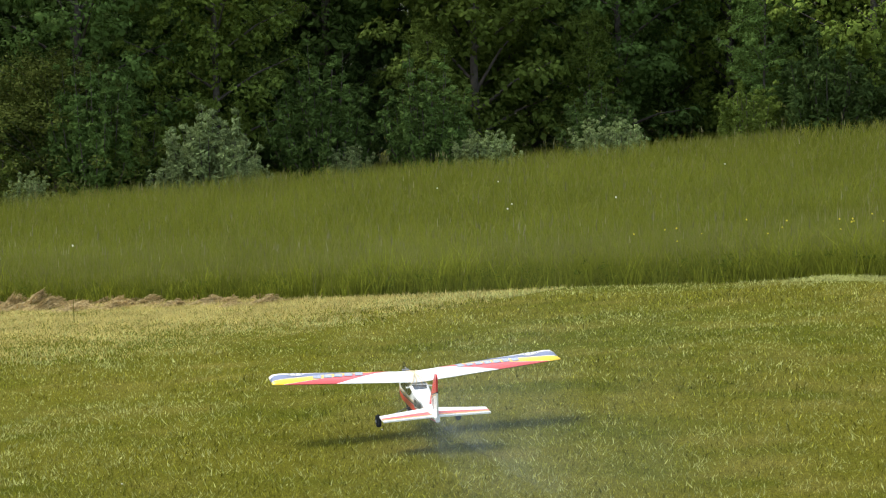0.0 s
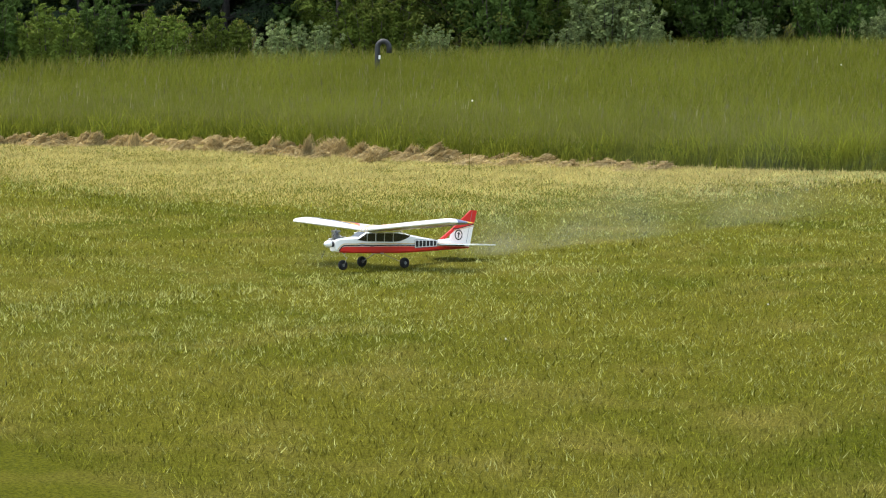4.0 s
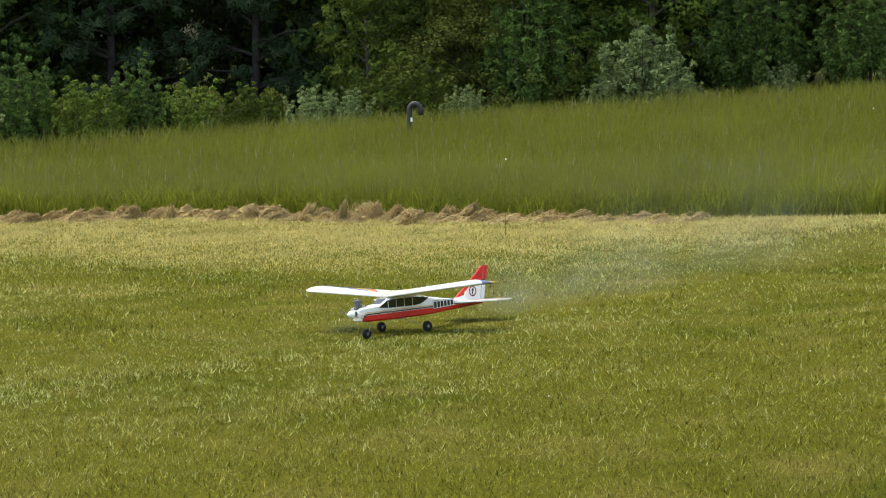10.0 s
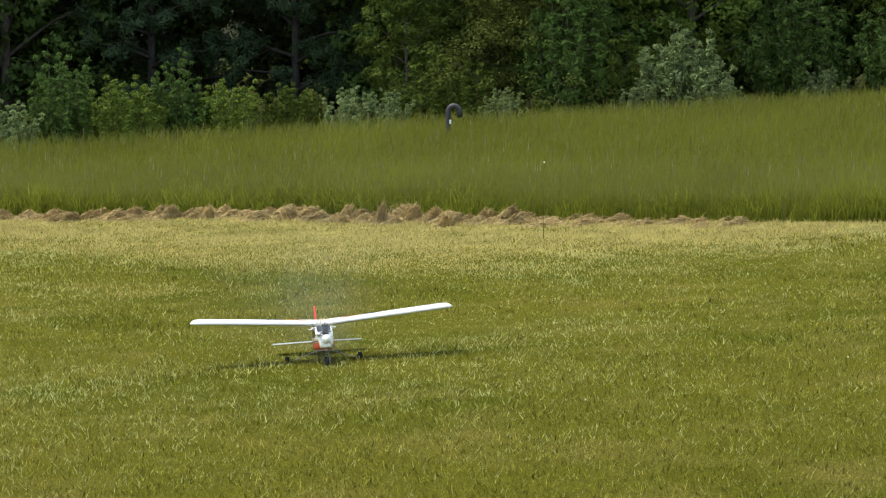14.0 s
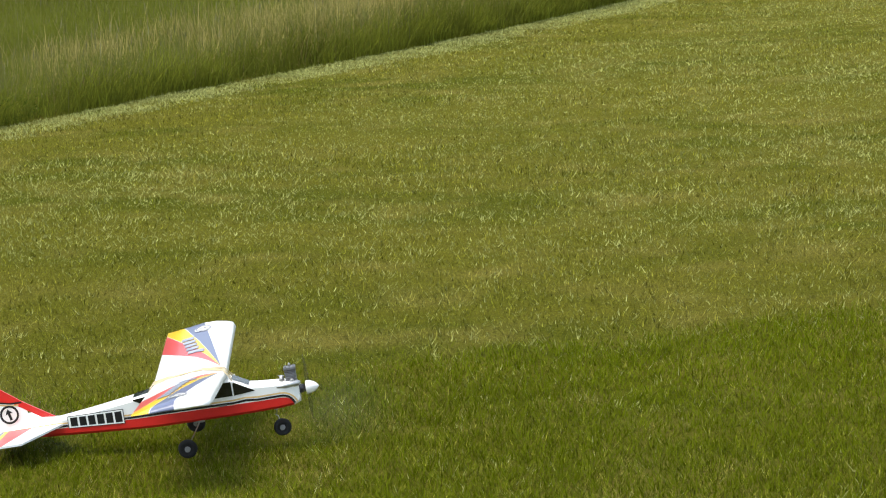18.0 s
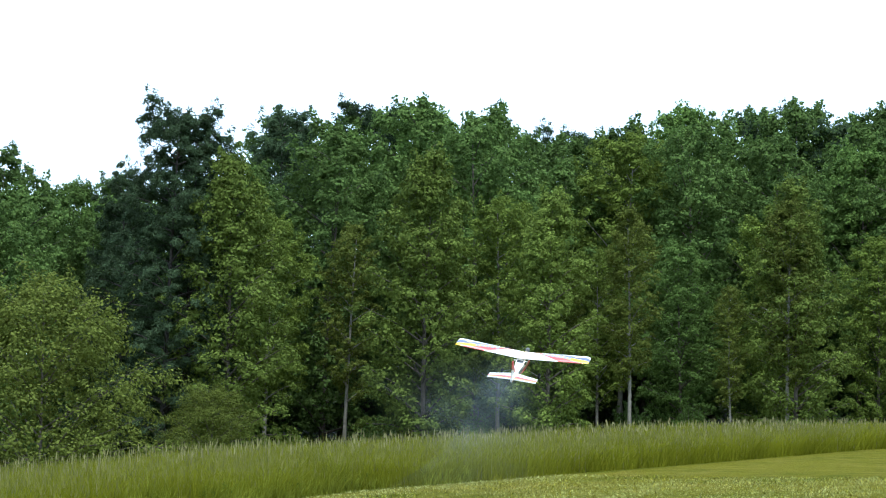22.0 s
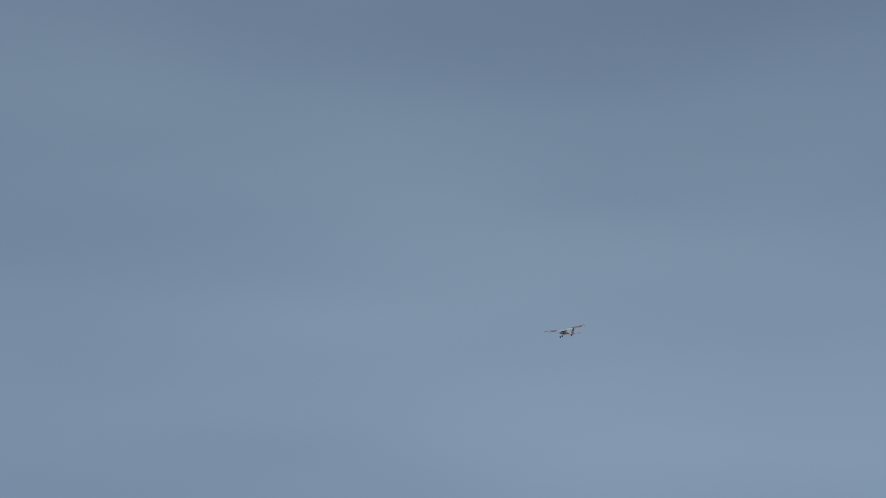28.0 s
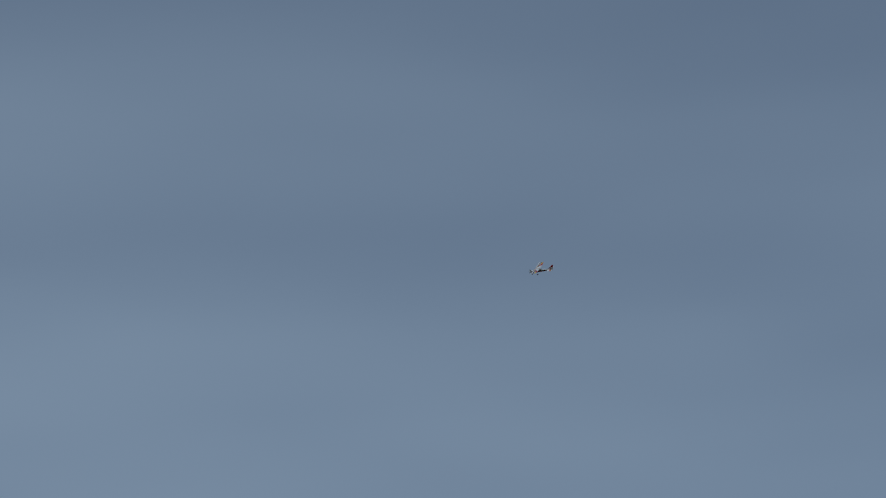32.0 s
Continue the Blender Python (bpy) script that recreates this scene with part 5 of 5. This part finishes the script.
# ---- windrow of raked dry hay along the mown edge ----
def hay():
    rng = np.random.default_rng(51)
    e = np.array([(-32, 12.2), (-27, 14.2), (-24.3, 15.7), (-21.6, 16.2), (-19.4, 16.55), (-17.9, 16.85)])
    cum = np.concatenate([[0], np.cumsum(np.hypot(*(e[1:] - e[:-1]).T))])
    # wedge-shaped heaps as the rake left them: combed strands that climb one way and break off steeply
    px, py, pz, length, lean, climb = [], [], [], [], [], []
    s = 0.0
    while s < cum[-1]:
        left = (cum[-1] - s) / cum[-1]
        w = rng.uniform(0.05, 0.20)
        tall = (0.035 + 0.14 * rng.uniform(0, 1) ** 1.7) * (0.35 + 0.65 * min(1, left * 3.2)) * float(np.interp(s, [0, 5, 8], [0.45, 0.6, 1.0]))
        cx, cy = np.interp(s, cum, e[:, 0]) + rng.normal(0, 0.05), np.interp(s, cum, e[:, 1]) + rng.normal(0, 0.19)
        n = int(5200 * w * (0.4 + tall * 5))
        u, q = rng.uniform(-1, 1, n), np.clip(rng.normal(0, 0.45, n), -1, 1)
        steep = rng.uniform(0.35, 0.8)
        top = np.where(u < steep, ((u + 1) / (steep + 1)) ** 1.3, (1 - u) / (1 - steep)) * (1 - q * q)
        x, y = cx + u * w, cy + q * (0.06 + 0.8 * w)
        px.append(x)
        py.append(y)
        pz.append(height(x, y) + tall * top * rng.uniform(0.25, 1.0, n) ** 0.4 + 0.05 * np.clip(top, 0.2, 1) * soft_noise(x, y, 0.03, 52))
        length.append(rng.uniform(0.012, 0.045, n))
        lean.append(np.full(n, rng.normal(0.2, 0.7)))
        climb.append(np.full(n, tall / w * 0.8))
        s += w * rng.uniform(0.35, 1.1) * (1.0 if left > 0.12 else 1.5)
    x, y, z, ln, turn, up = (np.concatenate(k) for k in (px, py, pz, length, lean, climb))
    n = len(x)
    a = turn + rng.normal(0, 0.55, n)
    t = np.stack([np.cos(a), np.sin(a), up + rng.normal(0, 0.28, n)], 1) * ln[:, None]
    b = np.stack([-np.sin(a), np.cos(a), rng.normal(0, 0.8, n)], 1) * 0.0052
    p = np.stack([x, y, z], 1)
    v = np.stack([p - t, p - b + np.array([0, 0, 0.006]), p + t, p + b + np.array([0, 0, 0.006])], 1).reshape(-1, 3)
    i = np.arange(n)[:, None] * 4
    f = np.concatenate([i + np.array([[0, 1, 2]]), i + np.array([[0, 2, 3]])], 0)
    ob = new("hay_windrow", mesh_from("hay_windrow", v, f, [M_STRAW]))
    tagged(ob, "raked windrow of dry straw-coloured hay along the mown edge", "hay", kind="stuff")


hay()


# ---- small things in the field ----
def vent_pipe():
    root = new("vent_pipe")
    tagged(root, "black gooseneck vent pipe standing in the tall grass", "pipe")
    bm = bmesh.new()
    arc = [(0.09 - 0.09 * math.cos(a), 0, 0.88 + 0.10 * math.sin(a)) for a in np.linspace(0, math.pi, 12)]
    tube(bm, [(0, 0, -0.1), (0, 0, 0.5)] + arc + [(0.18, 0, 0.80)], [0.042] * 15, 14)
    part("pipe", bm, M_PIPE, root)
    bm = bmesh.new()
    box(bm, 0.020, 0.052, -0.05, -0.038, 0.70, 0.765, 0.004)
    part("tag", bm, M_WHITE, root, "small white tag")
    x, y, z = at(-53.19, 39.0)
    root.matrix_basis = pose(x, y, z - 0.33, 0, 0, 50)


vent_pipe()


def pale_pole():
    root = new("utility_pole")
    tagged(root, "weathered pale wooden pole before the wood beyond the lane", "pole")
    bm = bmesh.new()
    tube(bm, [(0, 0, -0.3), (0.02, 0, 2.5), (0.05, 0.0, 5.0), (0.07, 0, 7.4)], [0.085, 0.08, 0.074, 0.068], 14)
    part("shaft", bm, material("bleached grey wood", (0.74, 0.74, 0.68), 0.8, dark=0.85, scale=12, bump=0.4), root)
    bm = bmesh.new()
    for k in range(3):
        box(bm, 0.05, 0.085, -0.012, 0.012, 2.2 + 0.4 * k, 2.225 + 0.4 * k, 0.002)
    part("step_bolts", bm, M_STEEL, root, "steel step bolts")
    x, y, z = at(9.4, 68.0)
    root.matrix_basis = pose(x, y, z, 0, 0, 80)


pale_pole()


def birch_sapling(bearing, dist, tall, seed):
    """A thin bare-stemmed birch with forked limbs and sparse leaves."""
    r = np.random.default_rng(seed)
    root = new("birch_sapling")
    tagged(root, "thin white-barked birch sapling with forked bare limbs", "tree", "birches before the wood")
    bm = bmesh.new()
    tube(bm, [(0, 0, 0), (0.04, 0, tall * 0.35), (-0.03, 0.02, tall * 0.7), (0.05, 0, tall)], [0.055, 0.048, 0.03, 0.008], 8)
    tips = [(0.05, 0, tall)]
    for k in range(7):
        h = tall * r.uniform(0.25, 0.8)
        a = k * 2.4
        tip = (math.cos(a) * tall * 0.13, math.sin(a) * tall * 0.13, h + tall * 0.2)
        tube(bm, [(0, 0, h), (tip[0] * 0.5, tip[1] * 0.5, h + tall * 0.06), tip], [0.022, 0.015, 0.004], 6)
        tips.append(tip)
    part("trunk", bm, M_BIRCH, root)
    v, f = leaf_cloud(r, np.array(tips), np.full(len(tips), 0.38), 110, 0.05, 0.5, 0.6)
    crown = new("crown", mesh_from("crown", v, f, [M_LEAF]))
    crown.parent = root
    x, y, z = at(bearing, dist)
    root.matrix_basis = pose(x, y, z - 0.05, 0, 0, seed * 40)


for k, (a, d, tall) in enumerate(((20.9, 69.5, 4.6), (22.0, 70.5, 3.2), (23.1, 70, 3.0), (10.9, 69.5, 1.9))):
    birch_sapling(a, d, tall, k + 1)


def trailer():
    root = new("box_trailer")
    tagged(root, "white sheet-sided box trailer parked on the hill", "trailer")
    L, Wd, Ht, base = 6.0, 2.4, 2.35, 0.6
    bm = bmesh.new()
    box(bm, 0, L, 0, Wd, base, base + Ht, 0.03)
    body = part("body", bm, M_TRAILER, root)
    for k in range(13):
        bm = bmesh.new()
        x = 0.06 + k * (L - 0.12) / 12
        box(bm, x - 0.02, x + 0.02, -0.012, 0.004, base + 0.12, base + Ht - 0.12)
        part("side_rib", bm, M_TRAILER, body)
    for z in (base + 0.05, base + Ht - 0.05):
        bm = bmesh.new()
        box(bm, -0.015, L + 0.015, -0.02, 0.01, z - 0.05, z + 0.05)
        part("edge_rail", bm, M_ALU, body, "aluminium edge rail")
    for x in (0.03, L - 0.03):
        bm = bmesh.new()
        box(bm, x - 0.05, x + 0.05, -0.022, 0.01, base, base + Ht)
        part("corner_post", bm, M_ALU, body)
    for x in (L * 0.55, L * 0.55 + 0.9):
        for y in (0.1, Wd - 0.1):
            bm = bmesh.new()
            tube(bm, [(x, y - 0.1, 0.33), (x, y + 0.1, 0.33)], [0.33, 0.33], 18)
            tyre = part("wheel", bm, M_RUBBER, root)
    x, y, z = at(82.1, 55)
    root.matrix_basis = pose(x, y, z - 0.50, 0, 3, -55)


trailer()


def flowers():
    """White seed clocks and yellow buttercups on stems; a few stand in the turf."""
    rng = np.random.default_rng(61)

    def flower(name, mat, label, x, y, tall, r):
        root = new(name)
        tagged(root, label, "flower", name + "s of the meadow")
        bm = bmesh.new()
        tube(bm, [(0, 0, 0), (0.01, 0, tall * 0.5), (0.0, 0.01, tall)], [0.003, 0.0025, 0.002], 5)
        part("stem", bm, M_BLADE, root)
        bm = bmesh.new()
        bmesh.ops.create_icosphere(bm, subdivisions=1, radius=r, matrix=Matrix.Translation((0, 0.01, tall)))
        for v in bm.verts:
            v.co += Vector(rng.normal(0, r * 0.12, 3))
        part("head", bm, mat, root)
        root.matrix_basis = pose(x, y, float(height(x, y)), 0, 0, rng.uniform(0, 360))

    for a, d in ((-42.6, 30), (-41.2, 30), (-41.0, 26), (-40.9, 26.5), (-51.0, 24), (-36.0, 30), (-38.5, 27), (21.0, 24), (27.0, 27), (31.5, 27), (31.9, 27.2), (36.3, 25), (41.9, 24.5), (42.4, 24.5), (57.0, 20.5)):
        x, y, z = at(a, d)
        flower("dandelion", M_PETAL, "white dandelion seed clock in the tall grass", x, y, rng.uniform(0.66, 0.8), 0.010)
    # a buttercup clump at the meadow's foot, and a few strays
    for k in range(110):
        a = rng.uniform(-38.5, -29.5) if k < 90 else (rng.normal(19.5, 1.0) if k < 100 else rng.normal(33.0, 1.0))
        d = rng.uniform(19.8, 24.5) if k % 3 else rng.uniform(21.0, 22.2)
        x, y, z = at(a, d)
        if not (inside(FIELD_L, np.array([x]), np.array([y]))[0] or inside(FIELD_R, np.array([x]), np.array([y]))[0]):
            continue
        flower("buttercup", M_BUTTER, "yellow buttercup flower in the tall grass", x, y, float(grass_tall(x, y)) * rng.uniform(0.75, 1.15), 0.009)
    for k in range(70):
        x, y, z = at(rng.uniform(12.8, 19.5), rng.uniform(31, 45))
        flower("buttercup", M_BUTTER, "yellow buttercup flower in the tall grass", x, y, float(grass_tall(x, y)) * rng.uniform(0.85, 1.1), 0.012)
    for k in range(130):
        x, y, z = at(rng.normal(15.8, 1.6), rng.normal(31.5, 1.6))
        flower("buttercup", M_BUTTER, "yellow buttercup flower in the tall grass", x, y, float(grass_tall(x, y)) * rng.uniform(0.9, 1.15), 0.011)
    for k in range(9):
        x, y, z = at(32.97 + rng.normal(0, 0.12), 20.6 + rng.normal(0, 0.08))
        flower("ragwort", M_WISP, "small tan-yellow weed flower at the mown edge", x, y, rng.uniform(0.2, 0.36), 0.011)
    for a, d in ((-50.0, 12.0), (-44.0, 13.5), (-20.0, 12.4), (14.0, 9.2), (26.0, 12.0)):
        x, y, z = at(a, d)
        flower("daisy", M_PETAL, "small white flower in the mown turf", x, y, 0.05, 0.005)


flowers()


# ---- exhaust smoke: thin curling veils behind the tail and round the nose ----
def smoke_material():
    """Blue-white haze whose density thins out from the plume's axis, in wisps."""
    m = material("thin blue-white exhaust smoke", (0.62, 0.72, 0.82), 0.9, gloss=0.0)
    n, l = m.node_tree.nodes, m.node_tree.links
    tc = n.new("ShaderNodeTexCoord")
    sp = n.new("ShaderNodeSeparateXYZ")
    l.new(tc.outputs["Object"], sp.inputs[0])

    def op(kind, a, b=0.0, clamp=False):
        k = n.new("ShaderNodeMath")
        k.operation, k.use_clamp = kind, clamp
        for i, v in enumerate((a, b)):
            if isinstance(v, float):
                k.inputs[i].default_value = v
            else:
                l.new(v, k.inputs[i])
        return k.outputs[0]

    def bell(spread, *offsets):
        total = 0.0
        for o in offsets:
            q = op("DIVIDE", o, spread)
            total = op("ADD", op("MULTIPLY", q, q), total)
        return op("POWER", 2.718, op("MULTIPLY", total, -1.0))

    x, y, z = (sp.outputs[k] for k in "XYZ")
    u = op("DIVIDE", op("SUBTRACT", -0.45, x), 5.6, True)
    trail = bell(op("ADD", op("MULTIPLY", u, 0.85), 0.13), y, op("SUBTRACT", z, op("ADD", op("MULTIPLY", u, 0.50), 0.12)))
    trail = op("MULTIPLY", trail, op("MULTIPLY", op("MULTIPLY", u, 14.0, True), op("SUBTRACT", 1.0, op("POWER", u, 1.6))))
    nose = op("MULTIPLY", bell(0.16, op("SUBTRACT", x, 0.42), y, op("SUBTRACT", z, 0.06)), 0.42)
    nz = n.new("ShaderNodeTexNoise")
    nz.inputs["Scale"].default_value, nz.inputs["Detail"].default_value = 2.2, 3.0
    l.new(tc.outputs["Object"], nz.inputs["Vector"])
    wisp = n.new("ShaderNodeMapRange")
    wisp.inputs["From Min"].default_value, wisp.inputs["From Max"].default_value = 0.34, 0.66
    wisp.inputs["To Min"].default_value, wisp.inputs["To Max"].default_value = 0.25, 1.0
    l.new(nz.outputs["Fac"], wisp.inputs["Value"])
    density = op("MULTIPLY", op("MULTIPLY", op("ADD", trail, nose), wisp.outputs["Result"]), 0.047)
    tr = n.new("ShaderNodeBsdfTranslucent")
    tr.inputs["Color"].default_value = (0.62, 0.72, 0.82, 1)
    both = n.new("ShaderNodeMixShader")
    l.new(n["Principled BSDF"].outputs[0], both.inputs[1])
    l.new(tr.outputs[0], both.inputs[2])
    mx = n.new("ShaderNodeMixShader")
    l.new(density, mx.inputs["Fac"])
    l.new(n.new("ShaderNodeBsdfTransparent").outputs[0], mx.inputs[1])
    l.new(both.outputs[0], mx.inputs[2])
    l.new(mx.outputs[0], n["Material Output"].inputs["Surface"])
    return m


def smoke():
    """Twisted veils along the slipstream, bowls across it, and two curls at the nose."""
    root = new("exhaust_smoke")
    tagged(root, "thin blue-white exhaust smoke trailing behind the aeroplane", "smoke")
    mat = smoke_material()

    def grid(points, closed=False):
        bm = bmesh.new()
        vs = [[bm.verts.new(p) for p in row] for row in points]
        for a, c in zip(vs, vs[1:]):
            for k in range(len(a) if closed else len(a) - 1):
                j = (k + 1) % len(a)
                bm.faces.new((a[k], a[j], c[j], c[k])).smooth = True
        return bm

    for base in (0.2, 1.6):
        rows = []
        for i in range(33):
            u = i / 32
            half, mid, turn = 0.28 + 1.75 * u, 0.12 + 0.50 * u, base + 0.9 * u + 0.25 * math.sin(7 * u + base)
            rows.append([(-0.45 - 5.6 * u, math.cos(turn) * r + 0.10 * half * math.sin(3 * r / half + 5 * u), mid + math.sin(turn) * r) for r in np.linspace(-half, half, 17)])
        part("smoke_veil", grid(rows), mat, root)
    for u in (0.12, 0.34, 0.60):
        half, mid = 0.30 + 1.75 * u, 0.12 + 0.50 * u
        rows = [[(-0.45 - 5.6 * u + 0.35 * half * (r / half) ** 2, math.cos(a) * r, mid + math.sin(a) * r) for a in np.linspace(0, 2 * math.pi, 24, endpoint=False)] for r in np.linspace(0.01, half, 8)]
        part("smoke_bowl", grid(rows, True), mat, root)
    for base in (0.3, 1.6):
        rows = [[(0.42 + r, math.cos(base + 2 * r) * q, 0.08 + math.sin(base + 2 * r) * q) for q in np.linspace(-0.4, 0.4, 11)] for r in np.linspace(-0.4, 0.4, 11)]
        part("smoke_curl", grid(rows), mat, root)
    return root


SMOKE = smoke()

# ---- what moves ----
# seconds, place on the ground between the wheels, roll, pitch, heading
FLIGHT = [
    (0, -9.37, 9.98, -0.33, -2.9, -1.6, 141.1), (1, -11.54, 11.02, -0.46, -2.7, -0.4, 179.7), (1.5, -12.51, 10.82, -0.56, 3.3, -0.9, -152.3),
    (2, -13.12, 10.42, -0.62, 3.9, -0.5, -121.5), (2.5, -13.31, 10.11, -0.65, 3.3, -4.3, -97.5), (3, -13.26, 9.92, -0.65, 5.9, -4.1, -89.4),
    (3.5, -13.17, 9.87, -0.63, 5.6, -4.5, -86.9), (4, -13.15, 9.83, -0.63, 5.8, -4, -87.3), (4.5, -13.17, 9.8, -0.64, 6, -2.9, -85.7),
    (6.5, -13.2, 9.74, -0.66, 6.9, -1.2, -82.3), (9, -13.21, 9.73, -0.65, 6.1, -1.2, -82.5), (10.5, -13.22, 9.73, -0.65, 5.9, -1.3, -82.6),
    (11, -13.23, 9.71, -0.65, 6.4, -1.3, -80.3), (11.5, -13.19, 9.67, -0.66, 6.7, -1.6, -79.5), (12, -13.19, 9.6, -0.66, 5.1, -1.3, -80.3),
    (12.5, -13.13, 9.31, -0.67, 6.6, -5.1, -77.9), (13, -13.11, 8.99, -0.68, 4.9, -4.2, -69.2), (13.5, -12.77, 8.62, -0.65, 3.5, -7.2, -47.3),
    (15.5, -11.04, 8.03, -0.52, 1, -11, -5.9), (16, -10.11, 8.02, -0.43, 1.2, -7.7, 2.9), (16.5, -8.78, 8.07, -0.38, 2.3, -5.9, 4.4),
    (17, -7.08, 8.24, -0.32, 0.9, -6.7, 7), (17.5, -4.97, 8.56, -0.26, 4.2, -5.6, 12.2), (18, -2.4, 9.03, -0.25, 1.4, -8.1, 10.9),
    (18.3, -0.72, 9.34, -0.14, 1.9, -9.7, 8.2), (18.5, 0.6, 9.47, -0.07, 0.4, -5.8, 7), (18.6, 1.31, 9.53, -0.05, 1.9, -4.5, 6.2), (18.7, 2.01, 9.54, 0.044, 2.1, -9.0, 5.7), (18.8, 2.72, 9.53, 0.085, 2.2, -10.3, 5.2), (19, 4.12, 9.41, 0.27, 0.8, -10.7, 3.4),
    (19.5, 7.75, 9.37, 0.77, -1.1, -11.6, 5.9), (20, 11.43, 9.18, 1.31, -1.4, -14.6, 9.6), (20.5, 15.21, 9.15, 1.97, -3.1, -11.9, 14.4),
    (21, 19.08, 9.35, 2.61, -4.2, -17.6, 13.1), (21.5, 23.35, 9.93, 3.72, 2.6, -21.8, 11.8), (22, 27.51, 10.18, 5.36, 8.7, -22.1, 10.8),
    (22.5, 32.3, 10.27, 6.6, -7.5, -17.2, 13.1), (23, 37.84, 10.88, 7.86, -14.9, -19.1, 12.9), (23.5, 42.54, 11.66, 9.2, -8.1, -23.2, 16.8),
    (24, 48.05, 13.05, 11.58, -11.1, -25.5, 20.6), (24.5, 52.93, 14.64, 14.2, -11.3, -26.7, 23.3), (25, 58.16, 16.7, 17.34, -13.9, -26, 26.8),
    (25.5, 62.77, 19.23, 20.76, -16.6, -29.4, 24.2), (26, 66.15, 21.59, 23.47, -11.9, -27.2, 25), (26.5, 68.97, 23.78, 26.05, -11.5, -23.2, 35.5),
    (28.5, 78.41, 42.16, 36.48, -17.9, -25.1, 56.8), (29, 81.92, 46.2, 40.1, -38.9, -22.7, 67.5), (30, 83.24, 57.63, 44.9, -36.3, -20.9, 74.1),
    (31, 80.59, 70.59, 51.39, -52.7, -14.8, 101.3), (32, 74.68, 86.3, 55.23, -44.2, -4.6, 121.6),
]


def motions():
    walk(PLANE, [(t, pose(x, y, z, rx, ry, rz)) for t, x, y, z, rx, ry, rz in FLIGHT])
    # the smoke hangs behind the aeroplane and is left drifting over the meadow once it has climbed away
    trail = [(t, pose(x, y, z, 0, ry, rz)) for t, x, y, z, rx, ry, rz in FLIGHT if t <= 24]
    walk(SMOKE, trail + [(25, pose(49.0, 13.6, 10.6, 0, -22, 22)), (27, pose(49.6, 14.6, 8.8, 0, -14, 24)), (32, pose(51.0, 17.0, 7.6, 0, -8, 28))])
    walk(PROP, [(k * 0.1, pose(*PROP.location, k * 71.0)) for k in range(321)])
    # the wheels turn while the aeroplane rolls
    times = [f[0] for f in FLIGHT]
    for w in WHEELS:
        turn, rows, place = 0.0, [], tuple(w.location)
        for k in range(321):
            t = k * 0.1
            i = min(max(int(np.searchsorted(times, t)), 1), len(times) - 1)
            a, b = FLIGHT[i - 1], FLIGHT[i]
            speed = math.hypot(b[1] - a[1], b[2] - a[2]) / (b[0] - a[0])
            turn += min(80.0, math.degrees(speed * 0.1 / 0.033)) if t < 21.3 else 12.0
            rows.append((t, pose(*place, 0, turn, 0)))
        walk(w, rows)


motions()
